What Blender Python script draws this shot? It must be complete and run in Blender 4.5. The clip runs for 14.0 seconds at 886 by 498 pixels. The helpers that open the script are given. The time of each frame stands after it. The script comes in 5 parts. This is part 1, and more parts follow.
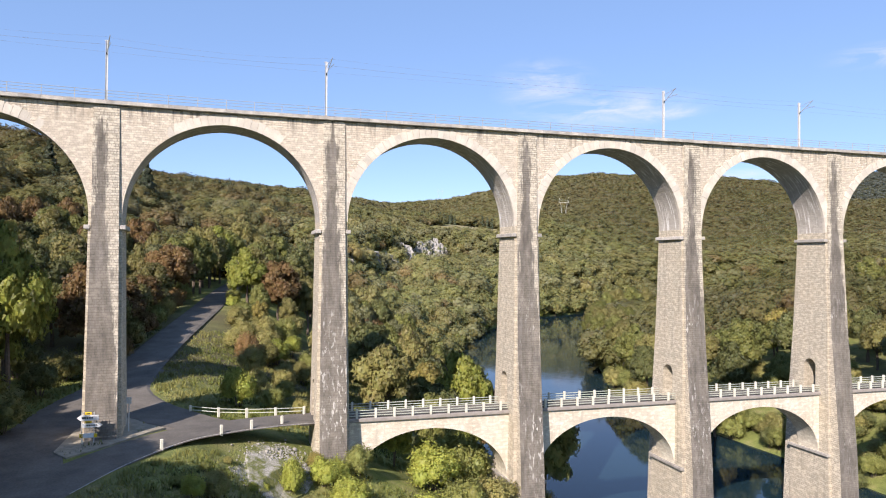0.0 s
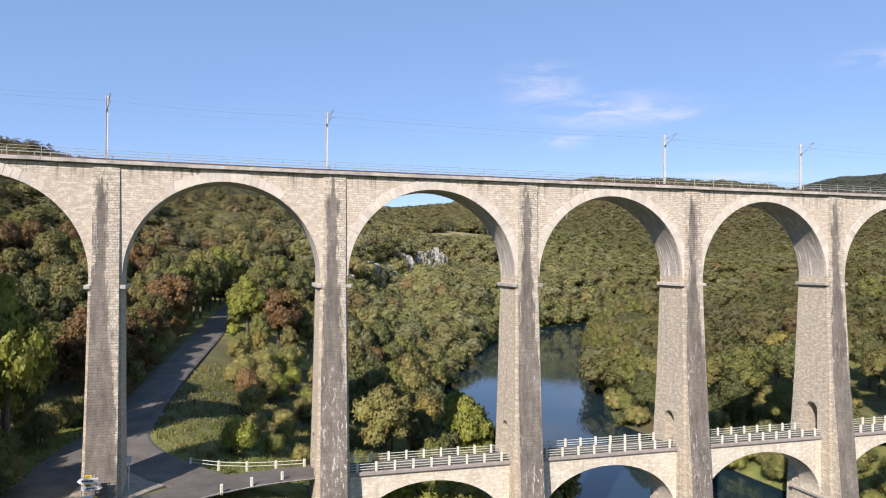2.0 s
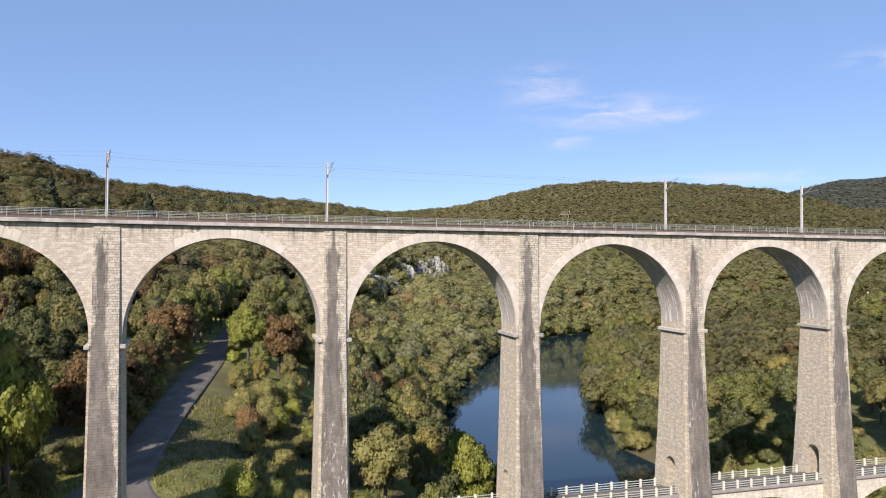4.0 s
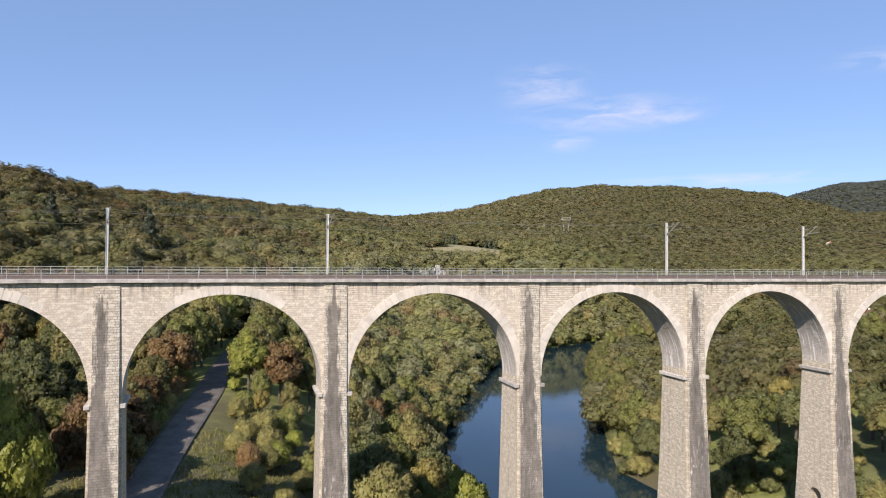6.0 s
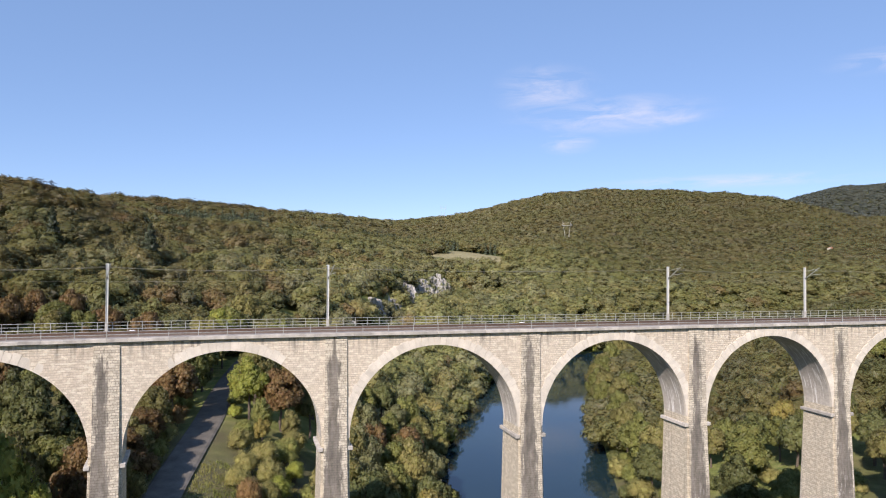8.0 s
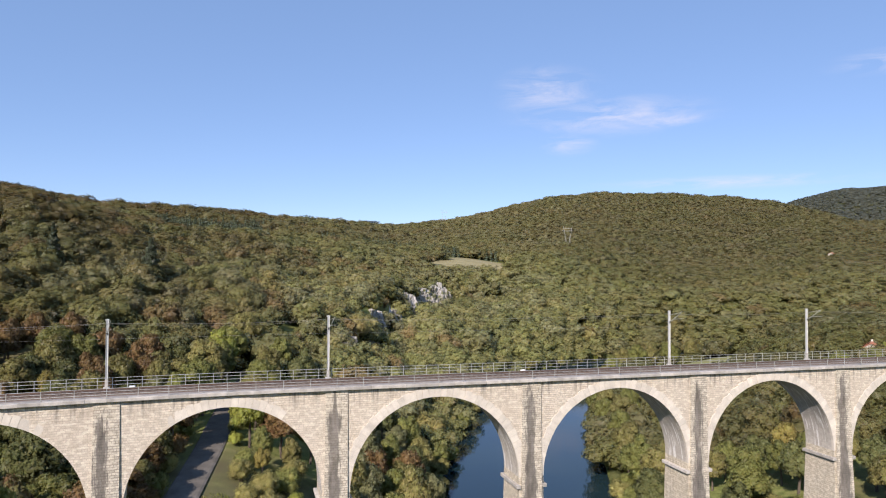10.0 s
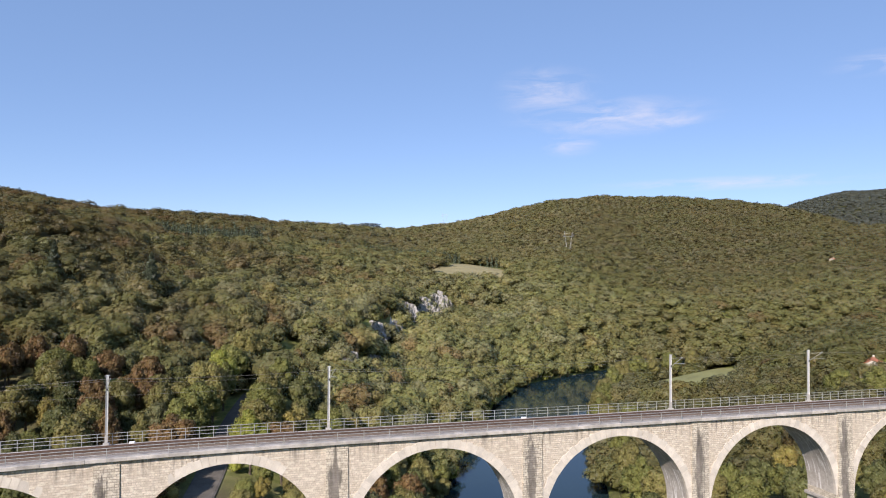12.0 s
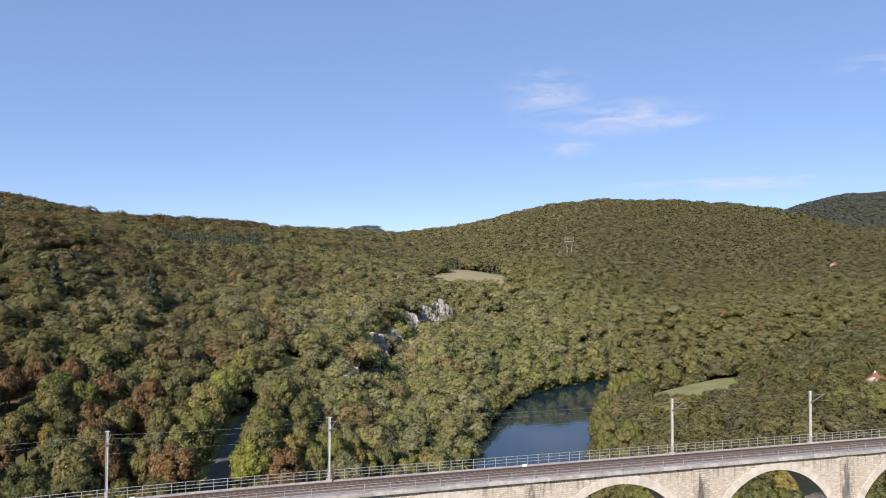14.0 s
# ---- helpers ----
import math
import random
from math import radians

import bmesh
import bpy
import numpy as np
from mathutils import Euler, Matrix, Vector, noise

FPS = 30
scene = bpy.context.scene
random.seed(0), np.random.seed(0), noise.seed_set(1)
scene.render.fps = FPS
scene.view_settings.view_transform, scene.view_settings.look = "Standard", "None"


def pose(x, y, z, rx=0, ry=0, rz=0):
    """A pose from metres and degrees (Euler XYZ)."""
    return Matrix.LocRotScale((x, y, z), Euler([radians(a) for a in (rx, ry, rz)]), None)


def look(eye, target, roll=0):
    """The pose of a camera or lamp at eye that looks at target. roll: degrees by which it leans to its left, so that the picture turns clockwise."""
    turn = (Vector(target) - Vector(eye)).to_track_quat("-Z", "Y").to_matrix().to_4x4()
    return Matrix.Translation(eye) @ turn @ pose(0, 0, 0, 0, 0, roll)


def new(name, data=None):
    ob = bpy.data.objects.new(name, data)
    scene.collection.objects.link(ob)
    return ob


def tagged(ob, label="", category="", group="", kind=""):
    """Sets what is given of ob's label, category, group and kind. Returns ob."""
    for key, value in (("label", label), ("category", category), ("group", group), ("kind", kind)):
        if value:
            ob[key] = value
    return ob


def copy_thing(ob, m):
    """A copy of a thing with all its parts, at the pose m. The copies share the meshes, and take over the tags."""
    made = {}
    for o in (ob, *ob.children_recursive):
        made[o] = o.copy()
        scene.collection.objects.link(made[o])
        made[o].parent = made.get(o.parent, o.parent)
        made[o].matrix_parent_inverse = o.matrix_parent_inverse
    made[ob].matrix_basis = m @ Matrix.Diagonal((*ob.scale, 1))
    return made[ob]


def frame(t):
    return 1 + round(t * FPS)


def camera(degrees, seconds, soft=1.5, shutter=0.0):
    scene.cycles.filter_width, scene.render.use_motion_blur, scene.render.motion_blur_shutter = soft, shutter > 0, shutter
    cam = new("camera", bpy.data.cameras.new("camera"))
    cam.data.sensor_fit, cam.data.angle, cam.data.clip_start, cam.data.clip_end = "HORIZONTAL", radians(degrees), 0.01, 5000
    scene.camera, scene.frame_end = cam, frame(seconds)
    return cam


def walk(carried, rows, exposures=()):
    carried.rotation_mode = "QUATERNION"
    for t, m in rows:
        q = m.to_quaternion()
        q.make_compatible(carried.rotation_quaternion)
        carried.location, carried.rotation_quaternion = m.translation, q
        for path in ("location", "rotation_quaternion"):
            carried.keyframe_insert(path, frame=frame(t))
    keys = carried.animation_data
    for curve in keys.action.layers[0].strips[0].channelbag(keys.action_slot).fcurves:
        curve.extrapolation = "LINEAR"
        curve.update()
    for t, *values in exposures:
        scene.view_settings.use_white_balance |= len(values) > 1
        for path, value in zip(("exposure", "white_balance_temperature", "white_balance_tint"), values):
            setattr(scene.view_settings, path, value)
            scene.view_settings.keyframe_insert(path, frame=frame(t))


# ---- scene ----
cam = camera(66.0, 14.0, 1.1)
# seconds, place, yaw, pitch, roll: a drone climbing about 3 m/s in front of the viaduct
CLIMB = [
    (0.0, 14.633, -78.98, 37.017, -16.156, 0.845, 0.42),
    (2.0, 14.621, -78.91, 43.07, -16.092, 0.976, 0.404),
    (4.0, 14.609, -78.84, 49.11, -16.027, 1.097, 0.388),
    (6.0, 14.597, -78.769, 55.136, -15.963, 1.209, 0.371),
    (8.0, 14.585, -78.699, 61.149, -15.899, 1.311, 0.355),
    (10.0, 14.573, -78.629, 67.148, -15.834, 1.405, 0.339),
    (12.0, 14.562, -78.559, 73.134, -15.77, 1.489, 0.323),
    (14.0, 14.55, -78.488, 79.106, -15.705, 1.564, 0.306),
]


def drone(x, y, z, yaw, pitch, roll):
    return pose(x, y, z, 0, 0, yaw) @ pose(0, 0, 0, 90 + pitch, 0, 0) @ pose(0, 0, 0, 0, 0, roll)


walk(cam, [(row[0], drone(*row[1:])) for row in CLIMB],
     [(0.0, 0.69, 6500, 20), (1.0, 0.58, 6500, 20), (3.0, 0.48, 6500, 20), (6.0, 0.45, 6500, 20), (10.0, 0.43, 6500, 20), (14.0, 0.38, 6500, 20)])

# ---------------------------------------------------------------- light
SUN_ELEVATION = 35.0
SUN_HEADING = 50.0        # where the light goes, degrees from +x towards +y
world = bpy.data.worlds.new("sky")
scene.world = world
world.use_nodes = True
wn = world.node_tree.nodes
wl = world.node_tree.links
wn.clear()
sky = wn.new("ShaderNodeTexSky")
sky.sky_type = "NISHITA"
sky.sun_disc = False
sky.sun_elevation = radians(SUN_ELEVATION)
sky.sun_rotation = radians(90 - (SUN_HEADING + 180))
sky.altitude = 1200
sky.air_density = 0.85
sky.dust_density = 0.05
sky.ozone_density = 2.6
wbg = wn.new("ShaderNodeBackground")
wbg.inputs["Strength"].default_value = 0.121
wout = wn.new("ShaderNodeOutputWorld")
# thin wisps of high cloud low over the valley
tc = wn.new("ShaderNodeTexCoord")
mp = wn.new("ShaderNodeMapping")
mp.inputs["Rotation"].default_value = (0, 0, radians(25))
mp.inputs["Scale"].default_value = (3.4, 3.4, 14.0)
wl.new(tc.outputs["Generated"], mp.inputs["Vector"])
cn = wn.new("ShaderNodeTexNoise")
cn.inputs["Scale"].default_value = 3.2
cn.inputs["Detail"].default_value = 8.0
cn.inputs["Roughness"].default_value = 0.62
cn.inputs["Distortion"].default_value = 0.6
wl.new(mp.outputs[0], cn.inputs["Vector"])


def wisp(az, el, w, h):
    """How near a direction lies to a patch of cirrus."""
    d = Vector((math.sin(radians(az)) * math.cos(radians(el)), math.cos(radians(az)) * math.cos(radians(el)), math.sin(radians(el))))
    m_ = wn.new("ShaderNodeMapping")
    m_.vector_type = "POINT"
    sub = wn.new("ShaderNodeVectorMath")
    sub.operation = "SUBTRACT"
    sub.inputs[1].default_value = d
    wl.new(tc.outputs["Generated"], sub.inputs[0])
    rot = wn.new("ShaderNodeVectorRotate")
    rot.rotation_type = "Z_AXIS"
    rot.inputs["Angle"].default_value = radians(az)
    wl.new(sub.outputs[0], rot.inputs["Vector"])
    sc = wn.new("ShaderNodeVectorMath")
    sc.operation = "MULTIPLY"
    sc.inputs[1].default_value = (1 / w, 0.5, 1 / h)
    wl.new(rot.outputs[0], sc.inputs[0])
    ln = wn.new("ShaderNodeVectorMath")
    ln.operation = "LENGTH"
    wl.new(sc.outputs[0], ln.inputs[0])
    mr_ = wn.new("ShaderNodeMapRange")
    mr_.interpolation_type = "SMOOTHSTEP"
    mr_.inputs["From Min"].default_value = 1.0
    mr_.inputs["From Max"].default_value = 0.0
    wl.new(ln.outputs["Value"], mr_.inputs["Value"])
    return mr_.outputs[0]


def world_math(op, p, q):
    node = wn.new("ShaderNodeMath")
    node.operation = op
    node.use_clamp = op == "MULTIPLY"
    for sock, v in ((node.inputs[0], p), (node.inputs[1], q)):
        if isinstance(v, (int, float)):
            sock.default_value = v
        else:
            wl.new(v, sock)
    return node.outputs[0]


CIRRUS = [(24.5, 14.2, 0.09, 0.045), (29.5, 12.2, 0.17, 0.035), (33.3, 11.6, 0.10, 0.016), (26.3, 10.0, 0.05, 0.02), (38.5, 6.6, 0.22, 0.012), (50, 14.4, 0.10, 0.02)]
near_wisp = wisp(*CIRRUS[0])
for spec in CIRRUS[1:]:
    near_wisp = world_math("MAXIMUM", near_wisp, wisp(*spec))
cr = wn.new("ShaderNodeMapRange")
cr.inputs["From Min"].default_value = 0.40
cr.inputs["From Max"].default_value = 0.8
wl.new(cn.outputs["Fac"], cr.inputs["Value"])
veil = world_math("MULTIPLY", world_math("MULTIPLY", near_wisp, cr.outputs[0]), 1.0)
cm = wn.new("ShaderNodeMix")
cm.data_type = "RGBA"
wl.new(veil, cm.inputs[0])
# clear air: the pale band over the horizon is thin
clear = wn.new("ShaderNodeMix")
clear.data_type = "RGBA"
clear.inputs[0].default_value = 0.5
clear.inputs[7].default_value = (1.63, 2.92, 5.0, 1)
wl.new(sky.outputs[0], clear.inputs[6])
wl.new(clear.outputs[2], cm.inputs[6])
cm.inputs[7].default_value = (5.0, 5.2, 5.9, 1)
wl.new(cm.outputs[2], wbg.inputs["Color"])
wl.new(wbg.outputs[0], wout.inputs["Surface"])

sun = new("sun", bpy.data.lights.new("sun", "SUN"))
sun.data.energy = 4.7
sun.data.angle = radians(0.53)
sun.data.color = (1.0, 0.93, 0.82)
ch, sh = math.cos(radians(SUN_HEADING)), math.sin(radians(SUN_HEADING))
ce, se = math.cos(radians(SUN_ELEVATION)), math.sin(radians(SUN_ELEVATION))
sun.matrix_world = look((-200 * ch * ce, -200 * sh * ce, 200 * se), (0, 0, 0))


# ---------------------------------------------------------------- materials
class Mat:
    """A small helper to wire up a principled material."""

    def __init__(self, name, rough=0.9, metal=0.0, color=(0.5, 0.5, 0.5)):
        self.m = bpy.data.materials.new(name)
        self.m.use_nodes = True
        self.t = self.m.node_tree
        self.b = self.t.nodes["Principled BSDF"]
        self.b.inputs["Roughness"].default_value = rough
        self.b.inputs["Metallic"].default_value = metal
        self.b.inputs["Base Color"].default_value = (*color, 1)
        self.b.inputs["Specular IOR Level"].default_value = 0.25

    def n(self, kind, **kw):
        node = self.t.nodes.new(kind)
        for k, v in kw.items():
            node.inputs[k].default_value = v
        return node

    def l(self, a, b):
        self.t.links.new(a, b)

    def noise(self, scale, detail=4.0, vec=None, rough=0.55):
        node = self.n("ShaderNodeTexNoise", Scale=scale, Detail=detail, Roughness=rough)
        if vec is not None:
            self.l(vec, node.inputs["Vector"])
        return node.outputs["Fac"]

    def place(self, scale=(1, 1, 1)):
        geo = self.n("ShaderNodeNewGeometry")
        mp = self.n("ShaderNodeMapping")
        mp.inputs["Scale"].default_value = scale
        self.l(geo.outputs["Position"], mp.inputs["Vector"])
        return mp.outputs["Vector"]

    def ramp(self, fac, stops):
        node = self.n("ShaderNodeValToRGB")
        el = node.color_ramp.elements
        while len(el) < len(stops):
            el.new(0.5)
        for e, (p, c) in zip(el, stops):
            e.position = p
            e.color = (*c, 1) if len(c) == 3 else c
        self.l(fac, node.inputs["Fac"])
        return node.outputs["Color"]

    def mix(self, fac, a, b, how="MIX"):
        node = self.t.nodes.new("ShaderNodeMix")
        node.data_type = "RGBA"
        node.blend_type = how
        for sock, v in ((node.inputs[0], fac), (node.inputs[6], a), (node.inputs[7], b)):
            if isinstance(v, (int, float)):
                sock.default_value = v
            elif isinstance(v, tuple):
                sock.default_value = (*v, 1) if len(v) == 3 else v
            else:
                self.l(v, sock)
        return node.outputs[2]

    def math(self, op, a, b=0.0, clamp=False):
        node = self.t.nodes.new("ShaderNodeMath")
        node.operation = op
        node.use_clamp = clamp
        for sock, v in ((node.inputs[0], a), (node.inputs[1], b)):
            if isinstance(v, (int, float)):
                sock.default_value = v
            else:
                self.l(v, sock)
        return node.outputs[0]

    def base(self, col):
        self.l(col, self.b.inputs["Base Color"])

    def bump(self, height, strength=0.5, dist=0.05):
        node = self.n("ShaderNodeBump", Strength=strength, Distance=dist)
        self.l(height, node.inputs["Height"])
        self.l(node.outputs["Normal"], self.b.inputs["Normal"])


def wall_uv(m):
    """Runs along a wall whichever way it faces: (x + y, z, 0)."""
    geo = m.n("ShaderNodeNewGeometry")
    sep = m.n("ShaderNodeSeparateXYZ")
    m.l(geo.outputs["Position"], sep.inputs[0])
    comb = m.n("ShaderNodeCombineXYZ")
    m.l(m.math("ADD", sep.outputs[0], sep.outputs[1]), comb.inputs[0])
    m.l(sep.outputs[2], comb.inputs[1])
    return comb.outputs[0]


def masonry(name, light, dark, mortar, stain, width=0.72, height=0.32, stain_from=0.55, rough_bump=0.7, warm=(0.42, 0.33, 0.22), warp_by=(0.8, 0.26), joint=0.036):
    m = Mat(name, rough=0.93)
    uv = wall_uv(m)
    warp = m.n("ShaderNodeTexNoise", Scale=0.9, Detail=2.0)
    m.l(uv, warp.inputs["Vector"])
    moved = m.n("ShaderNodeVectorMath")
    moved.operation = "MULTIPLY_ADD"
    m.l(warp.outputs["Color"], moved.inputs[0])
    moved.inputs[1].default_value = (*warp_by, 0)
    m.l(uv, moved.inputs[2])
    br = m.n("ShaderNodeTexBrick", Scale=1.0)
    br.inputs["Brick Width"].default_value = width
    br.inputs["Row Height"].default_value = height
    br.inputs["Mortar Size"].default_value = joint
    br.inputs["Mortar Smooth"].default_value = 0.4
    br.inputs["Bias"].default_value = 0.0
    br.inputs["Color1"].default_value = (*light, 1)
    br.inputs["Color2"].default_value = (*dark, 1)
    br.inputs["Mortar"].default_value = (*mortar, 1)
    br.offset_frequency = 2
    br.squash_frequency = 3
    br.squash = 0.7
    m.l(moved.outputs[0], br.inputs["Vector"])
    pos = m.place()
    # broad weather patches, vertical run-off streaks, fine grain
    patch = m.ramp(m.noise(0.3, 6.0, pos, 0.65), [(0.3, (0, 0, 0)), (0.7, (1, 1, 1))])
    streak = m.noise(1.0, 5.0, m.place((1.6, 1.6, 0.07)))
    grain = m.noise(9.0, 6.0, pos, 0.7)
    col = m.mix(m.math("MULTIPLY", patch, 0.55), br.outputs["Color"], warm, "MIX")
    col = m.mix(m.ramp(streak, [(stain_from, (0, 0, 0)), (stain_from + 0.2, (1, 1, 1))]), col, m.mix(0.75, col, stain))
    # single stones that are paler, darker or rustier than their neighbours
    odd = m.noise(1.0, 1.0, m.place((1.5, 1.5, 3.1)), 0.4)
    col = m.mix(m.ramp(odd, [(0.55, (0, 0, 0)), (0.66, (0.55, 0.55, 0.55))]), col, tuple(min(0.8, v * 1.12) for v in light))
    col = m.mix(m.ramp(odd, [(0.34, (0.5, 0.5, 0.5)), (0.45, (0, 0, 0))]), col, m.mix(0.5, col, stain))
    col = m.mix(0.55, col, m.ramp(grain, [(0.25, (0.62, 0.60, 0.57)), (0.75, (1.25, 1.24, 1.2))]), "MULTIPLY")
    m.base(col)
    hgt = m.math("ADD", m.math("MULTIPLY", br.outputs["Fac"], -1.0), m.math("MULTIPLY", grain, 0.9))
    m.bump(hgt, rough_bump, 0.05)
    return m.m


M_wall = masonry("limestone_wall", (0.755, 0.675, 0.565), (0.57, 0.505, 0.41), (0.50, 0.445, 0.365), (0.37, 0.325, 0.26), width=0.44, height=0.25, stain_from=0.6, rough_bump=0.9, warm=(0.58, 0.49, 0.39), joint=0.026, warp_by=(0.5, 0.14))
M_pier = masonry("limestone_pier", (0.655, 0.595, 0.48), (0.475, 0.43, 0.345), (0.35, 0.315, 0.255), (0.29, 0.262, 0.215), width=0.52, height=0.27, stain_from=0.55, rough_bump=1.0, warm=(0.52, 0.44, 0.33), joint=0.028, warp_by=(0.35, 0.1))
M_buttress = masonry("weathered_buttress", (0.70, 0.645, 0.535), (0.48, 0.44, 0.365), (0.28, 0.255, 0.215), (0.27, 0.245, 0.205), width=0.52, height=0.27, stain_from=0.58, rough_bump=1.0, warm=(0.53, 0.455, 0.35), joint=0.034, warp_by=(0.35, 0.1))


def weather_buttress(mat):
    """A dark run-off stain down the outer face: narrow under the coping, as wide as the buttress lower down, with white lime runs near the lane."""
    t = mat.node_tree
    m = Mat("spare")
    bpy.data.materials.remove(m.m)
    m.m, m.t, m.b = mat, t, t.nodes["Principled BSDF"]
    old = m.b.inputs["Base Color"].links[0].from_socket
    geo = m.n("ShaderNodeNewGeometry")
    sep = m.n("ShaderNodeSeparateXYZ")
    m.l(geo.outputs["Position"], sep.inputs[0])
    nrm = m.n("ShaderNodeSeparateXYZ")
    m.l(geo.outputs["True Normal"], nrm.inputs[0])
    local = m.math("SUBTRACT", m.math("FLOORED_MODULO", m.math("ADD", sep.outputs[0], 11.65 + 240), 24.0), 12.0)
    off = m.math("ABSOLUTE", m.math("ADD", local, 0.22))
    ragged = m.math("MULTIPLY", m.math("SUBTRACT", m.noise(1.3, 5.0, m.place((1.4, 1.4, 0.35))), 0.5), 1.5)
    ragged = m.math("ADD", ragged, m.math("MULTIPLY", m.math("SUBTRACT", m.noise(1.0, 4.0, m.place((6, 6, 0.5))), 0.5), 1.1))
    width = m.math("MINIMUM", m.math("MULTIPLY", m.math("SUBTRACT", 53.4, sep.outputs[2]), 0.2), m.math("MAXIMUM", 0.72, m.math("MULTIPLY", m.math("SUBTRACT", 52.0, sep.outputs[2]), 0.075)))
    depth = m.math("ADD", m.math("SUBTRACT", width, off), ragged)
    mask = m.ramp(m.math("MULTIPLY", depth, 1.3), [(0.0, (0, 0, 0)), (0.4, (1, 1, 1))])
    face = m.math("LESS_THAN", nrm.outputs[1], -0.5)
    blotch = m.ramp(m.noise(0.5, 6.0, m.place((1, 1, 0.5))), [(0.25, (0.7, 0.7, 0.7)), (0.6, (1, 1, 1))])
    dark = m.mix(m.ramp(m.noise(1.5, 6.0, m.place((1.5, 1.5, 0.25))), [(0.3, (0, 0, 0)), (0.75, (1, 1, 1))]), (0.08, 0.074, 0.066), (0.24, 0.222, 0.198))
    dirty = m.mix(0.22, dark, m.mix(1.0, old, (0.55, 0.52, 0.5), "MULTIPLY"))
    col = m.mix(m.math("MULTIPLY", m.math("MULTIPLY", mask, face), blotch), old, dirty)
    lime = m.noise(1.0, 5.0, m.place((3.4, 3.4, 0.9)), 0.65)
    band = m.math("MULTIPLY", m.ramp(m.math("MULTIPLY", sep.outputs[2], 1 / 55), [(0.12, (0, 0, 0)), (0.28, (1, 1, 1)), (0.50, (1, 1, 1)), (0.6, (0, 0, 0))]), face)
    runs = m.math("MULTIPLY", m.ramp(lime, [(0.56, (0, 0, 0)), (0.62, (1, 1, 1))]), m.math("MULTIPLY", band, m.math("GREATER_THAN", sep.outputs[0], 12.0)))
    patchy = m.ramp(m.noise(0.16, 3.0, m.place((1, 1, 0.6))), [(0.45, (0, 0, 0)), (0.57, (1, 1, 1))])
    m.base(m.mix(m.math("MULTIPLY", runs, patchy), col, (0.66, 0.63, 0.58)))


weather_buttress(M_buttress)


def grey_soffit(mat):
    """A greyer tone and white lime runs on the undersides of the arches."""
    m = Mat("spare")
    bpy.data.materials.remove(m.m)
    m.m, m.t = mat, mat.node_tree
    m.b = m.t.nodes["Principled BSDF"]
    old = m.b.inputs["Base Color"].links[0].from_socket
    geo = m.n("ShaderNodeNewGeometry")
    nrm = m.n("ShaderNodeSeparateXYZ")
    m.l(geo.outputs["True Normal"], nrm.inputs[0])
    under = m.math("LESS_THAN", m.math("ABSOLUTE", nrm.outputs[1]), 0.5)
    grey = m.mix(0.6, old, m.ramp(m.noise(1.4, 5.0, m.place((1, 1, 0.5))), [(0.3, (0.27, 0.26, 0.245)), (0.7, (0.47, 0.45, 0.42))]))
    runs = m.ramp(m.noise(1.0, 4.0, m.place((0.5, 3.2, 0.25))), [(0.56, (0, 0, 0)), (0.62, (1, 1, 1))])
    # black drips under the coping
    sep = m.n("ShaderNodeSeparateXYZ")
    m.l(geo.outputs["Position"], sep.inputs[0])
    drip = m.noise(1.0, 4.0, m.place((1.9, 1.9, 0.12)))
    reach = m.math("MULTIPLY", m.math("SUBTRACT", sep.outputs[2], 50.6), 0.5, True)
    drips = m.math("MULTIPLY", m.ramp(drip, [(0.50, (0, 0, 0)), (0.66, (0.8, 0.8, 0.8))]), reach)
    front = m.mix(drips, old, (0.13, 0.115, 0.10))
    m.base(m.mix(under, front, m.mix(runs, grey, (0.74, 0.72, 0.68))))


grey_soffit(M_wall)
M_render = masonry("pale_rendered_masonry", (0.74, 0.70, 0.59), (0.68, 0.63, 0.53), (0.60, 0.56, 0.47), (0.42, 0.38, 0.31), width=1.3, height=0.5, rough_bump=0.25)


def plain(name, col, rough=0.85, var=0.25, scale=2.0, metal=0.0, bump=0.2):
    m = Mat(name, rough=rough, metal=metal)
    f = m.noise(scale, 5.0, m.place())
    g = m.noise(scale * 14, 4.0, m.place())
    k = m.math("ADD", m.math("MULTIPLY", f, 0.6), m.math("MULTIPLY", g, 0.4))
    lo = tuple(c * (1 - var) for c in col)
    hi = tuple(min(1, c * (1 + var)) for c in col)
    m.base(m.ramp(k, [(0.3, lo), (0.7, hi)]))
    m.bump(g, bump, 0.02)
    return m.m


def piece(name, col, var, scale, spread):
    """Stone for single pieces, each a little lighter or darker than the next."""
    m = Mat(name, rough=0.92)
    p = m.place()
    f = m.noise(scale, 5.0, p)
    g = m.noise(scale * 12, 5.0, p, 0.7)
    info = m.n("ShaderNodeObjectInfo")
    k = m.math("ADD", m.math("MULTIPLY", f, 0.55), m.math("MULTIPLY", g, 0.45))
    c_ = m.ramp(k, [(0.28, tuple(v * (1 - var) for v in col)), (0.72, tuple(min(1, v * (1 + var)) for v in col))])
    r_ = m.ramp(info.outputs["Random"], [(0.0, (1 - spread,) * 3), (1.0, (1 + spread, 1 + spread * 0.97, 1 + spread * 0.92))])
    m.base(m.mix(1.0, c_, r_, "MULTIPLY"))
    m.bump(g, 0.45, 0.03)
    return m.m


